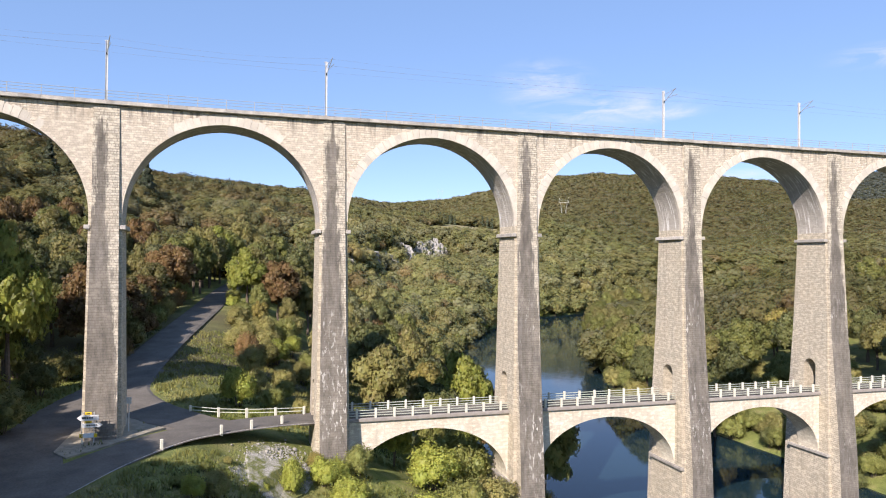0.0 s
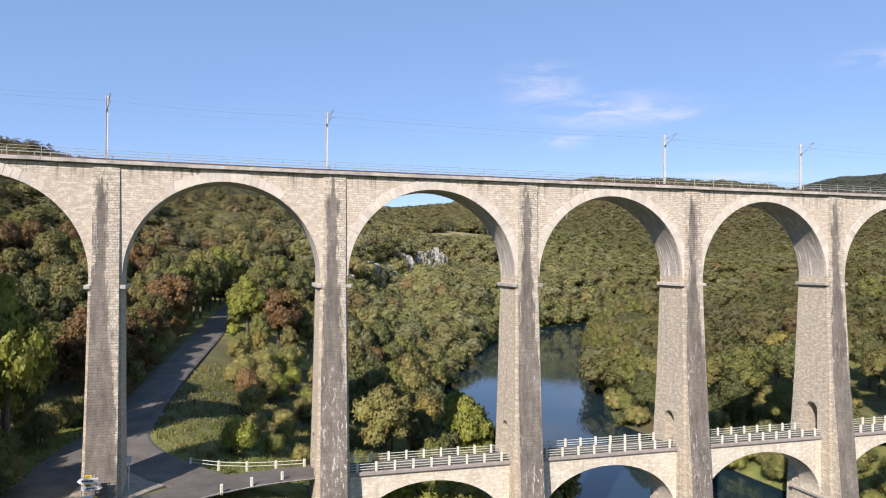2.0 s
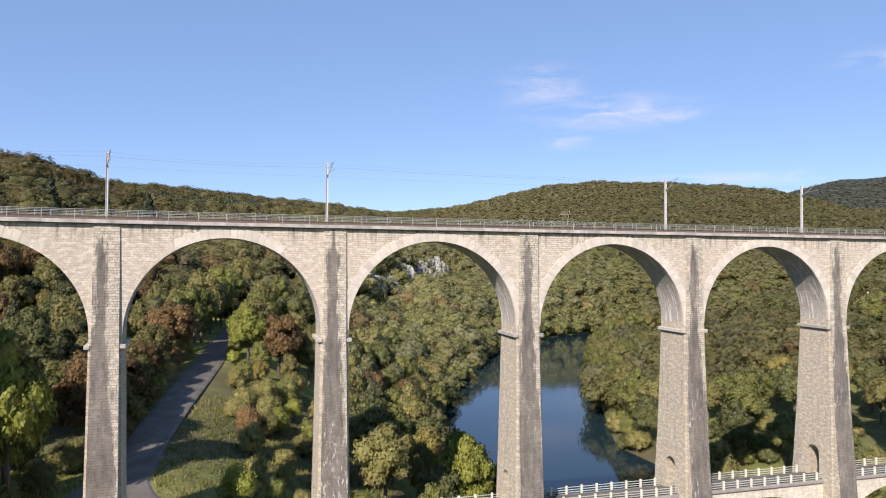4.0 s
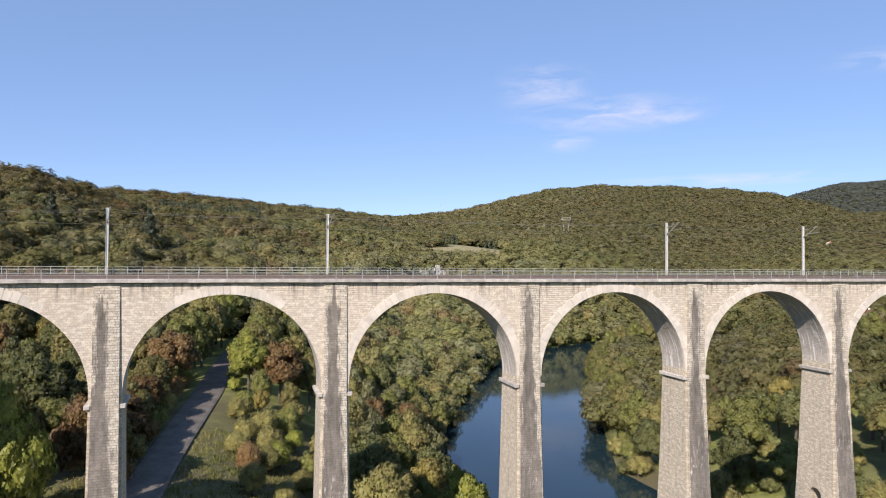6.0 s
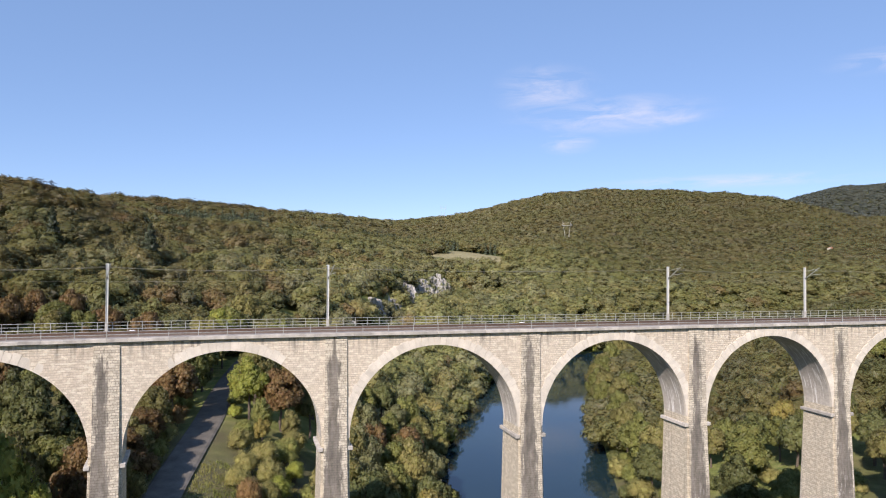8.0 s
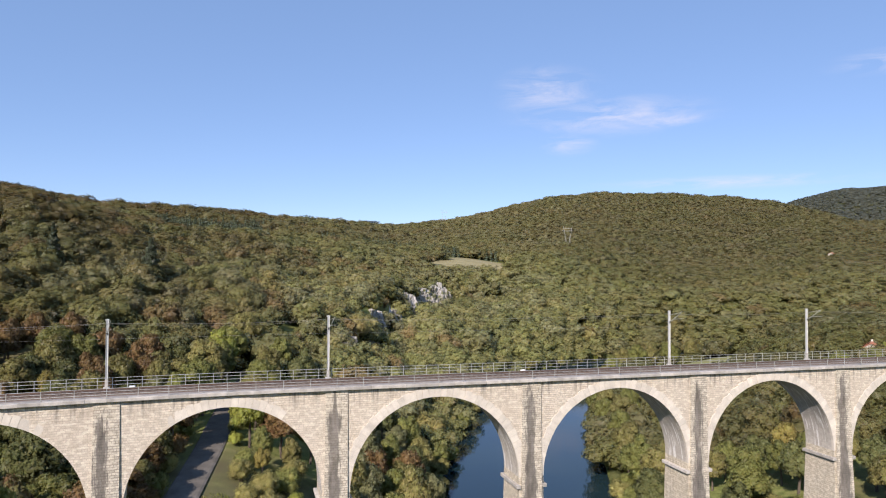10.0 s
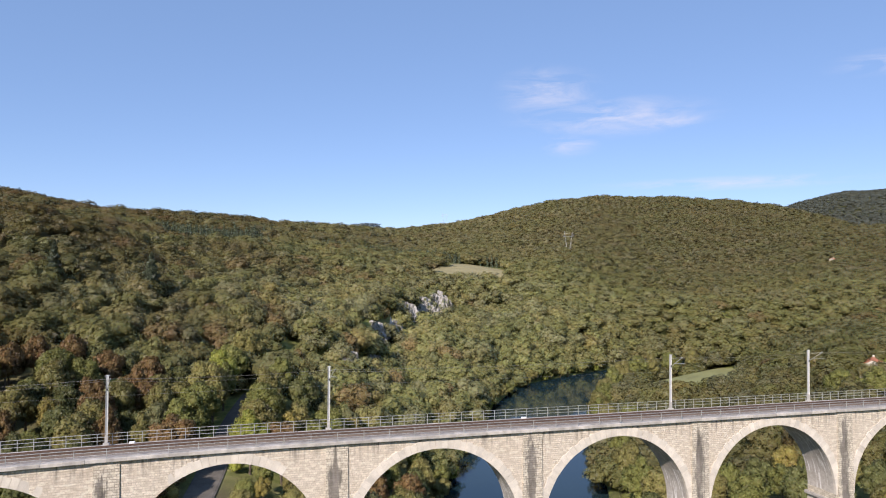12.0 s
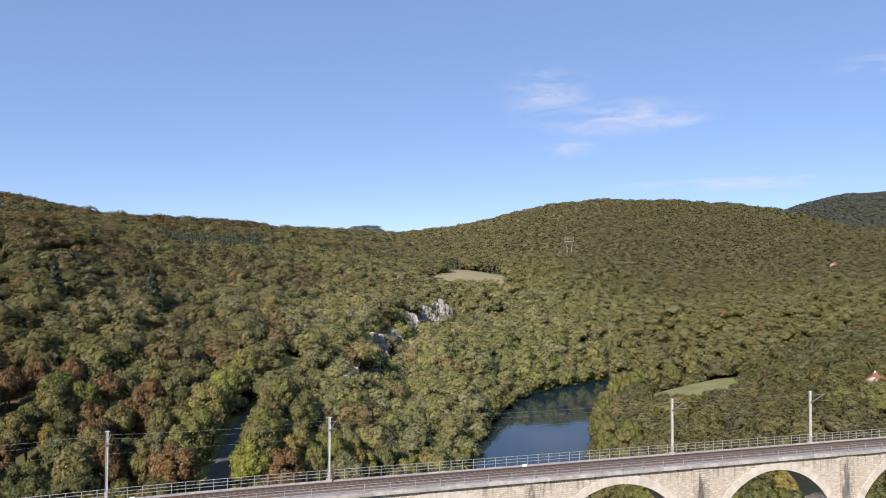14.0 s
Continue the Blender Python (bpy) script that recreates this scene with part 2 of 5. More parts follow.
M_voussoir = piece("dressed_limestone", (0.585, 0.535, 0.455), 0.26, 0.9, 0.09)
M_coping = piece("coping_stone", (0.41, 0.385, 0.345), 0.45, 1.3, 0.2)
M_ballast = plain("railway_ballast", (0.135, 0.103, 0.082), var=0.5, scale=6.0, bump=1.0)
M_walkway = plain("deck_concrete", (0.31, 0.28, 0.25), var=0.25, scale=1.5)
M_steel = plain("galvanised_steel", (0.62, 0.62, 0.60), rough=0.5, var=0.12, metal=0.3, scale=3)
M_railing = plain("railing_paint", (0.40, 0.41, 0.385), rough=0.5, var=0.2, metal=0.3)
M_rail = plain("rail_steel", (0.18, 0.12, 0.09), rough=0.5, metal=0.6)
M_sleeper = plain("concrete_sleeper", (0.175, 0.145, 0.12), var=0.3)
M_wire = plain("copper_wire", (0.30, 0.29, 0.27), rough=0.5, metal=0.5)
M_post = plain("cream_concrete", (0.64, 0.62, 0.52), var=0.2)
M_asphalt = plain("asphalt", (0.128, 0.116, 0.10), var=0.45, scale=0.35, bump=0.4)
M_white = plain("white_paint", (0.8, 0.8, 0.78), var=0.06)
M_yellow = plain("yellow_sign", (0.80, 0.55, 0.03), rough=0.5, var=0.05)
M_black = plain("black_paint", (0.03, 0.03, 0.03), rough=0.5)
M_bark = plain("bark", (0.13, 0.105, 0.08), var=0.4, scale=3, bump=0.8)
M_roof = plain("clay_tiles", (0.42, 0.17, 0.10), var=0.3, scale=2)
M_plaster = plain("cream_plaster", (0.62, 0.57, 0.49), var=0.08)
M_glass_dark = plain("window_glass", (0.05, 0.06, 0.07), rough=0.1, var=0.1)


# ---------------------------------------------------------------- mesh helpers
def empty(name, loc=(0, 0, 0)):
    ob = new(name)
    ob.location = loc
    ob.empty_display_size = 0.3
    return ob


def part(name, bm, material, parent=None, label=""):
    me = bpy.data.meshes.new(name)
    bm.to_mesh(me)
    bm.free()
    me.materials.append(material)
    ob = new(name, me)
    if parent is not None:
        ob.parent = parent
    if label:
        ob["label"] = label
    return ob


def shared(name, me, parent=None, m=None):
    ob = new(name, me)
    if parent is not None:
        ob.parent = parent
    if m is not None:
        ob.matrix_basis = m
    return ob


def box(bm, x0, x1, y0, y1, z0, z1, bevel=0.0):
    r = bmesh.ops.create_cube(bm, size=1.0)
    vs = r["verts"]
    bmesh.ops.scale(bm, vec=(x1 - x0, y1 - y0, z1 - z0), verts=vs)
    bmesh.ops.translate(bm, vec=((x0 + x1) / 2, (y0 + y1) / 2, (z0 + z1) / 2), verts=vs)
    if bevel:
        es = list({e for v in vs for e in v.link_edges})
        bmesh.ops.bevel(bm, geom=es, offset=bevel, segments=1, affect="EDGES")
    return vs


def loft(bm, rings, cap=True, closed=True):
    """Skins rings of equal length, in order."""
    vr = [[bm.verts.new(p) for p in ring] for ring in rings]
    n = len(vr[0])
    for a, b in zip(vr, vr[1:]):
        for i in range(n if closed else n - 1):
            j = (i + 1) % n
            bm.faces.new((a[i], a[j], b[j], b[i]))
    if cap and closed:
        bm.faces.new(list(reversed(vr[0])))
        bm.faces.new(vr[-1])
    return vr


def tube(bm, pts, r, n=6, r_end=None):
    pts = [Vector(p) for p in pts]
    rings = []
    for i, p in enumerate(pts):
        d = (pts[min(i + 1, len(pts) - 1)] - pts[max(i - 1, 0)]).normalized()
        a = d.cross(Vector((0, 0, 1)))
        if a.length < 0.05:
            a = d.cross(Vector((1, 0, 0)))
        a.normalize()
        b = d.cross(a)
        k = i / max(1, len(pts) - 1)
        rr = r if r_end is None else r + (r_end - r) * k
        rings.append([p + (a * math.cos(2 * math.pi * j / n) + b * math.sin(2 * math.pi * j / n)) * rr for j in range(n)])
    loft(bm, rings)
    bmesh.ops.recalc_face_normals(bm, faces=bm.faces)


def lerp(a, b, k):
    return a + (b - a) * k


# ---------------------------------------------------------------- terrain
# heights by heading and distance from the camera's foot, fitted to its view
CAM_XY = (14.6, -79.0)
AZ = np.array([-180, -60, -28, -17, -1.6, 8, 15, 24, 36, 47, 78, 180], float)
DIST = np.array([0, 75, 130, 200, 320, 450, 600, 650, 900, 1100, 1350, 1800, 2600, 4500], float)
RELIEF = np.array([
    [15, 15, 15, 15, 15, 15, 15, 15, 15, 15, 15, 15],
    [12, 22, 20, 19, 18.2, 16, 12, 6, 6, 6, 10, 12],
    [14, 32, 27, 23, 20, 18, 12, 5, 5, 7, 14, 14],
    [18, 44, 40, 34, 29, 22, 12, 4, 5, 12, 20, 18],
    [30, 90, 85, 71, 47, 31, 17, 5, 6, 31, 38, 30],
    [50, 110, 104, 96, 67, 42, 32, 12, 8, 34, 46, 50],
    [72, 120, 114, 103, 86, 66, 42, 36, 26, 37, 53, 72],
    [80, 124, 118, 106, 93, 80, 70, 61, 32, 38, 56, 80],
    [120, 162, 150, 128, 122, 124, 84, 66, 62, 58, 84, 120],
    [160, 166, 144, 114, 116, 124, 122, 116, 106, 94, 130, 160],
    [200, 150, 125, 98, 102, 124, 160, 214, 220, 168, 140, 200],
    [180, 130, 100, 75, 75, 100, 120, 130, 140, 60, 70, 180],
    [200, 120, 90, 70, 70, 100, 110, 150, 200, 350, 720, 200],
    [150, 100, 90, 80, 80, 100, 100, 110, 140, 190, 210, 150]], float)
# the skyline, fitted to the camera's view: heading, how far off and how high
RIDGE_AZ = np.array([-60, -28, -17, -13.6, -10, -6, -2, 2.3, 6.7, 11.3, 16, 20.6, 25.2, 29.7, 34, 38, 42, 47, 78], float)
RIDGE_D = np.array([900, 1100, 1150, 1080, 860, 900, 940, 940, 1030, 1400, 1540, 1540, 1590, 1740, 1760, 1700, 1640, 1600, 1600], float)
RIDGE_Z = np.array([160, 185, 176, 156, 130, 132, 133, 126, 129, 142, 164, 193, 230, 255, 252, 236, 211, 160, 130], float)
RIVER = [(70, -900, 30), (82, -300, 27), (86, -60, 25), (87, 20, 24), (86, 92, 22), (114, 160, 25), (152, 233, 25), (196, 297, 26), (234, 320, 26), (268, 337, 26), (380, 372, 26), (600, 380, 26), (1000, 300, 26)]
CLIFF = [(36, 145), (57, 206), (84, 298), (118, 378), (160, 452), (215, 500)]
WATER_Z = -0.5


def to_line(x, y, pts):
    """Distance to a polyline, the signed side (positive to the left of its run) and the width carried by its points."""
    best = np.full(np.shape(x), 1e9)
    side = np.zeros(np.shape(x))
    wide = np.zeros(np.shape(x))
    along = np.zeros(np.shape(x))
    run = 0.0
    for a, b in zip(pts, pts[1:]):
        dx, dy = b[0] - a[0], b[1] - a[1]
        L = math.hypot(dx, dy)
        k = np.clip(((x - a[0]) * dx + (y - a[1]) * dy) / (L * L), 0, 1)
        px, py = a[0] + k * dx, a[1] + k * dy
        d = np.hypot(x - px, y - py)
        s = dx * (y - a[1]) - dy * (x - a[0])
        w = a[2] + (b[2] - a[2]) * k if len(a) > 2 else 0 * k
        near = d < best
        best = np.where(near, d, best)
        side = np.where(near, np.sign(s), side)
        wide = np.where(near, w, wide)
        along = np.where(near, run + k * L, along)
        run += L
    return best, side, wide, along / run


def smooth(a, b, v):
    k = np.clip((v - a) / (b - a), 0, 1)
    return k * k * (3 - 2 * k)


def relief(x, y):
    """The lie of the land as fitted to the camera's view, its slopes eased into one another away from the camera."""
    q = smooth(230, 330, np.hypot(x - CAM_XY[0], y - CAM_XY[1]))
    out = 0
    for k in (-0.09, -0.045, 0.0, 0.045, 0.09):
        out = out + slopes(CAM_XY[0] + (x - CAM_XY[0]) * (1 + k * q), CAM_XY[1] + (y - CAM_XY[1]) * (1 + k * q)) / 5
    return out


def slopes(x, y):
    dx, dy = x - CAM_XY[0], y - CAM_XY[1]
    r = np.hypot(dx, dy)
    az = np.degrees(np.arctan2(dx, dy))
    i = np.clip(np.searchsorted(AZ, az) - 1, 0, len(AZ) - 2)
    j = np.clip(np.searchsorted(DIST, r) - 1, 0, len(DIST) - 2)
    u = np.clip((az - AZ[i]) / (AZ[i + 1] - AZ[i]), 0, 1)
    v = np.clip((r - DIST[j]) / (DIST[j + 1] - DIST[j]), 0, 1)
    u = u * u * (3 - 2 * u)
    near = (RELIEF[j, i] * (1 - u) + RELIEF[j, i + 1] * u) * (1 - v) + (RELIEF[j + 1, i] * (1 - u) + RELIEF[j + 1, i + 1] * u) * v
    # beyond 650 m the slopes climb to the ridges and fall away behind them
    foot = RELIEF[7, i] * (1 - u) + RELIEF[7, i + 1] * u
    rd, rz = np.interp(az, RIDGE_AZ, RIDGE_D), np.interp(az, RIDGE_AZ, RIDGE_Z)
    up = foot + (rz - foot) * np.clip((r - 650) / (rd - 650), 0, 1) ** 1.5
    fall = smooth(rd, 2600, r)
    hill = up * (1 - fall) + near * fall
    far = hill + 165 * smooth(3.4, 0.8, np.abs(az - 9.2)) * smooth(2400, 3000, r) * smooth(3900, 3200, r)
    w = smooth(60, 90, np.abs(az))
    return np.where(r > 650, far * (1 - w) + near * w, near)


ROAD_BRIDGE = [(-15, -74), (-8, -46), (-4.5, -30), (-1.2, -18), (2.2, -10), (7, -2.8), (12.5, 0.5), (18, 2.1), (22.6, 2.55)]
ROAD_HILL = [(11, 1.2), (7.0, 5.8), (3.0, 10.5), (-0.2, 17), (-1.0, 24), (-0.2, 34), (1.4, 50), (3.9, 69), (6.4, 88), (8.2, 108), (10.5, 128), (14, 150), (18.5, 170), (25, 190), (33, 208)]
ROAD_LEFT = [(-3, -17), (-5.5, -7), (-6.2, 1), (-4.9, 11), (-2.0, 21), (-0.6, 30)]


def road_hill_z(y):
    y = np.asarray(y, float)
    return 18.25 + np.clip(y - 6, 0, 86) * 0.092 + np.clip(y - 92, 0, 110) * 0.06


def ground_z(x, y):
    x, y = np.asarray(x, float), np.asarray(y, float)
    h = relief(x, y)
    far = smooth(150, 400, np.hypot(x, y))
    h = h + 2.5 * np.sin(x * 0.031 + 1.3) * np.cos(y * 0.027) * far
    # the plateau's edge on the left bank of the river
    d, s, _, k = to_line(x, y, CLIFF)
    ends = smooth(0.0, 0.12, k) * smooth(1.0, 0.85, k)
    h = h + np.tanh(d * s / 7.0) * np.exp(-(d / 45.0) ** 2) * 9.0 * ends
    # the road's terrace by the bridge and its way up the hill
    d, s, _, k = to_line(x, y, ROAD_HILL)
    h = lerp(h, road_hill_z(y), smooth(26, 6, d) * smooth(1.0, 0.75, k))
    d, s, _, k = to_line(x, y, ROAD_LEFT)
    h = lerp(h, road_hill_z(y), smooth(16, 6, d))
    d, s, _, k = to_line(x, y, ROAD_BRIDGE)
    h = lerp(h, 18.25, smooth(np.where(s > 0, 16.0, 10.0), 4.4, d) * smooth(21.5, 18.0, x))
    # the embankment below the lane falls off towards the river
    h = h - 7.5 * smooth(1.0, -11, y) * smooth(8.5, 19, x + 0.35 * y + 1.5)
    # river bed and its banks
    d, s, w, k = to_line(x, y, RIVER)
    steep = np.where(s > 0, 0.42 + 0.2 * smooth(30, 120, y), 0.45)
    shore = -2.0 + (d - w) * steep
    soft = 5.0
    h = np.where(h - shore > soft, shore, np.where(shore - h > soft, h, (h + shore) / 2 - soft / 4 - (h - shore) ** 2 / (4 * soft)))
    return np.maximum(h, -4.0)


def make_mesh(name, verts, faces, material, smooth_shade=False):
    me = bpy.data.meshes.new(name)
    verts = np.asarray(verts, np.float32)
    faces = np.asarray(faces, np.int32)
    n = faces.shape[1]
    me.vertices.add(len(verts))
    me.vertices.foreach_set("co", verts.ravel())
    me.loops.add(faces.size)
    me.loops.foreach_set("vertex_index", faces.ravel())
    me.polygons.add(len(faces))
    me.polygons.foreach_set("loop_start", np.arange(0, faces.size, n, dtype=np.int32))
    me.update(calc_edges=True)
    if smooth_shade:
        me.polygons.foreach_set("use_smooth", np.ones(len(faces), bool))
    me.validate()
    me.materials.append(material)
    return me


def ground_material():
    m = Mat("hillside_ground", rough=0.97)
    p = m.place()
    big = m.noise(0.02, 6.0, p)
    mid = m.noise(0.35, 5.0, p)
    fine = m.noise(5.0, 5.0, p)
    c = m.ramp(mid, [(0.3, (0.115, 0.14, 0.042)), (0.5, (0.20, 0.225, 0.062)), (0.7, (0.29, 0.275, 0.11))])
    c = m.mix(m.ramp(big, [(0.45, (0, 0, 0)), (0.65, (1, 1, 1))]), c, (0.12, 0.105, 0.055))
    c = m.mix(0.6, c, m.ramp(fine, [(0.2, (0.5, 0.5, 0.5)), (0.8, (1.4, 1.4, 1.4))]), "MULTIPLY")
    # bare limestone where the slope is steep
    geo = m.n("ShaderNodeNewGeometry")
    sep = m.n("ShaderNodeSeparateXYZ")
    m.l(geo.outputs["True Normal"], sep.inputs[0])
    rock = m.ramp(m.noise(0.8, 6.0, m.place((1, 1, 0.3))), [(0.3, (0.24, 0.23, 0.22)), (0.7, (0.56, 0.53, 0.48))])
    steep = m.math("LESS_THAN", sep.outputs[2], 0.55)
    m.base(m.mix(steep, c, rock))
    m.bump(fine, 0.8, 0.3)
    return m.m


M_ground = ground_material()


def axis(a0, a1, fine0, fine1, step, growth):
    """Coordinates that are fine in the middle and widen outwards."""
    mid = list(np.arange(fine0, fine1 + 0.01, step))
    out, st = [], step
    v = fine1
    while v < a1:
        st *= growth
        v += st
        out.append(v)
    lo, st = [], step
    v = fine0
    while v > a0:
        st *= growth
        v -= st
        lo.append(v)
    return np.array(lo[::-1] + mid + out)


gx = axis(-4600, 4600, -40, 140, 2.0, 1.035)
gy = axis(-4600, 4600, -60, 130, 2.0, 1.03)
GX, GY = np.meshgrid(gx, gy)
GZ = ground_z(GX, GY)
nx, ny = len(gx), len(gy)
idx = np.arange(nx * ny).reshape(ny, nx)
quads = np.stack([idx[:-1, :-1], idx[:-1, 1:], idx[1:, 1:], idx[1:, :-1]], -1).reshape(-1, 4)
ground = new("ground", make_mesh("ground", np.stack([GX, GY, GZ], -1).reshape(-1, 3), quads, M_ground, True))
tagged(ground, "grassy wooded valley sides running down to the river", "ground", kind="structure")


def water_material():
    m = Mat("river_water", rough=0.04, color=(0.018, 0.045, 0.06))
    m.b.inputs["IOR"].default_value = 1.33
    m.b.inputs["Specular IOR Level"].default_value = 0.5
    f = m.noise(0.5, 4.0, m.place())
    g = m.noise(0.03, 3.0, m.place())
    m.base(m.ramp(g, [(0.35, (0.009, 0.024, 0.034)), (0.65, (0.014, 0.031, 0.036))]))
    m.bump(m.math("MULTIPLY", f, m.ramp(g, [(0.4, (0.2, 0.2, 0.2)), (0.6, (1, 1, 1))])), 0.08, 0.2)
    return m.m


bm = bmesh.new()
pts = [Vector((x, y, WATER_Z)) for x, y, w in RIVER]
rows = []
for i, (x, y, w) in enumerate(RIVER):
    d = (pts[min(i + 1, len(pts) - 1)] - pts[max(i - 1, 0)]).normalized()
    nrm = Vector((-d.y, d.x, 0))
    rows.append([pts[i] + nrm * (w + 30), pts[i] - nrm * (w + 30)])
loft(bm, rows, cap=False, closed=False)
bmesh.ops.recalc_face_normals(bm, faces=bm.faces)
for f in bm.faces:
    if f.normal.z < 0:
        f.normal_flip()
water = part("water", bm, water_material())
tagged(water, "calm deep blue river reflecting the wooded banks", "river", kind="structure")

# ---------------------------------------------------------------- roads
def strip(name, line, half, lift, material, z_of=None, label="", half_end=None, shift=0.0, n=60):
    """A band that follows a line of the plan, draped at z_of(x, y)."""
    pts = [Vector((p[0], p[1], 0)) for p in line]
    cum = [0.0]
    for a, b in zip(pts, pts[1:]):
        cum.append(cum[-1] + (b - a).length)

    def at(v):
        v = min(max(v, 0), cum[-1])
        for j in range(len(pts) - 1):
            if v <= cum[j + 1]:
                k = (v - cum[j]) / max(1e-6, cum[j + 1] - cum[j])
                p0, p1 = pts[max(j - 1, 0)], pts[j]
                p2, p3 = pts[j + 1], pts[min(j + 2, len(pts) - 1)]
                return 0.5 * ((2 * p1) + (p2 - p0) * k + (2 * p0 - 5 * p1 + 4 * p2 - p3) * k * k + (3 * p1 - p0 - 3 * p2 + p3) * k ** 3)
        return pts[-1]

    bm = bmesh.new()
    rows = []
    for i in range(n + 1):
        v = cum[-1] * i / n
        p = at(v)
        d = (at(v + 0.4) - at(v - 0.4)).normalized()
        nr = Vector((-d.y, d.x, 0))
        h = half if half_end is None else lerp(half, half_end, i / n)
        row = []
        for q, drop in ((-1.0 - 0.45 / max(h, 0.5), 0.16), (-1, 0), (-0.33, 0), (0.33, 0), (1, 0), (1.0 + 0.45 / max(h, 0.5), 0.16)):
            if h < 0.5:
                drop, q = 0, max(-1.0, min(1.0, q))
            w = p + nr * (shift + q * h)
            row.append((w.x, w.y, (z_of(w.x, w.y) if z_of else 18.25) + lift - drop))
        rows.append(row)
    loft(bm, rows, cap=False, closed=False)
    bmesh.ops.remove_doubles(bm, verts=bm.verts, dist=0.0005)
    for f in bm.faces:
        f.normal_update()
        if f.normal.z < 0:
            f.normal_flip()
    ob = part(name, bm, material)
    return tagged(ob, label, "road", kind="structure")


def hill_z(x, y):
    return float(road_hill_z(y))


strip("road", ROAD_BRIDGE, 3.4, 0.09, M_asphalt, None, "grey asphalt lane curving onto the lower bridge deck", half_end=2.2)
strip("road_hill", ROAD_HILL, 2.9, 0.075, M_asphalt, hill_z, "sunlit grey asphalt lane climbing the wooded hillside")
strip("road_left", ROAD_LEFT, 3.6, 0.06, M_asphalt, hill_z, "shaded asphalt lane passing beside the viaduct pier")
strip("road_marking", ROAD_BRIDGE[3:], 0.05, 0.11, plain("worn_line_paint", (0.42, 0.41, 0.38), var=0.55, scale=2.5), None, "worn white edge line on the asphalt", shift=-3.0, half_end=0.06)
# ---------------------------------------------------------------- viaduct
PERIOD, OFF = 24.0, 0.35
BEND_FROM = 24.35
PIERS = range(-1, 8)
ARCH_R, ARCH_ZC = 10.4, 41.2
Y0, Y1 = 0.0, 5.1
ROAD_Z = 18.35
LOW_A, LOW_B, LOW_ZC = 9.9, 6.85, 9.75


def pier_x(i):
    return OFF + PERIOD * i


def arch_wall(x_from, x_to, arcs, top, floor_z, y0, y1):
    """A thick wall from floor to top with openings under the arcs [(centre, half span, rise, springing z)]."""
    bm = bmesh.new()
    n = 48
    low = [(x_from, floor_z)]
    for c, a, b, zc in arcs:
        low += [(c - a * math.cos(math.pi * k / n), zc + b * math.sin(math.pi * k / n)) for k in range(n + 1)]
    low += [(x_to, floor_z)]
    for (x0, z0), (x1, z1) in zip(low, low[1:]):
        if x1 - x0 < 1e-6:
            continue
        f0 = [bm.verts.new(p) for p in ((x0, y0, z0), (x1, y0, z1), (x1, y0, top), (x0, y0, top))]
        f1 = [bm.verts.new(p) for p in ((x0, y1, z0), (x1, y1, z1), (x1, y1, top), (x0, y1, top))]
        bm.faces.new(f0)
        bm.faces.new(list(reversed(f1)))
        bm.faces.new((f0[1], f0[0], f1[0], f1[1]))
        bm.faces.new((f0[3], f0[2], f1[2], f1[3]))
    bmesh.ops.remove_doubles(bm, verts=bm.verts, dist=0.001)
    bmesh.ops.recalc_face_normals(bm, faces=bm.faces)
    return bm


viaduct = empty("viaduct")
tagged(viaduct, "tall pale limestone railway viaduct with round arches over a river", "viaduct")
first, last = PIERS[0], PIERS[-1]
upper = [((pier_x(i) + pier_x(i + 1)) / 2, ARCH_R, ARCH_R, ARCH_ZC) for i in range(first, last)]
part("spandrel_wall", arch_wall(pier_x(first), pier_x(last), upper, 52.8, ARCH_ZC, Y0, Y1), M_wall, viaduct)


def hw(z):
    return np.interp(z, [0, 10, 27, 41.2], [2.2, 2.1, 1.75, 1.6])


def yn(z):
    return np.interp(z, [0, 10, 27, 41.2], [-1.3, -1.0, -0.5, 0.0])


def yf(z):
    return 5.1 - yn(z)


def block(bm, cx, z0, z1, a0, a1, b0, b1):
    """A slice of a pier between two heights; a and b are its y limits below and above."""
    loft(bm, [[(cx - hw(z0), a0, z0), (cx + hw(z0), a0, z0), (cx + hw(z0), a1, z0), (cx - hw(z0), a1, z0)],
              [(cx - hw(z1), b0, z1), (cx + hw(z1), b0, z1), (cx + hw(z1), b1, z1), (cx - hw(z1), b1, z1)]])


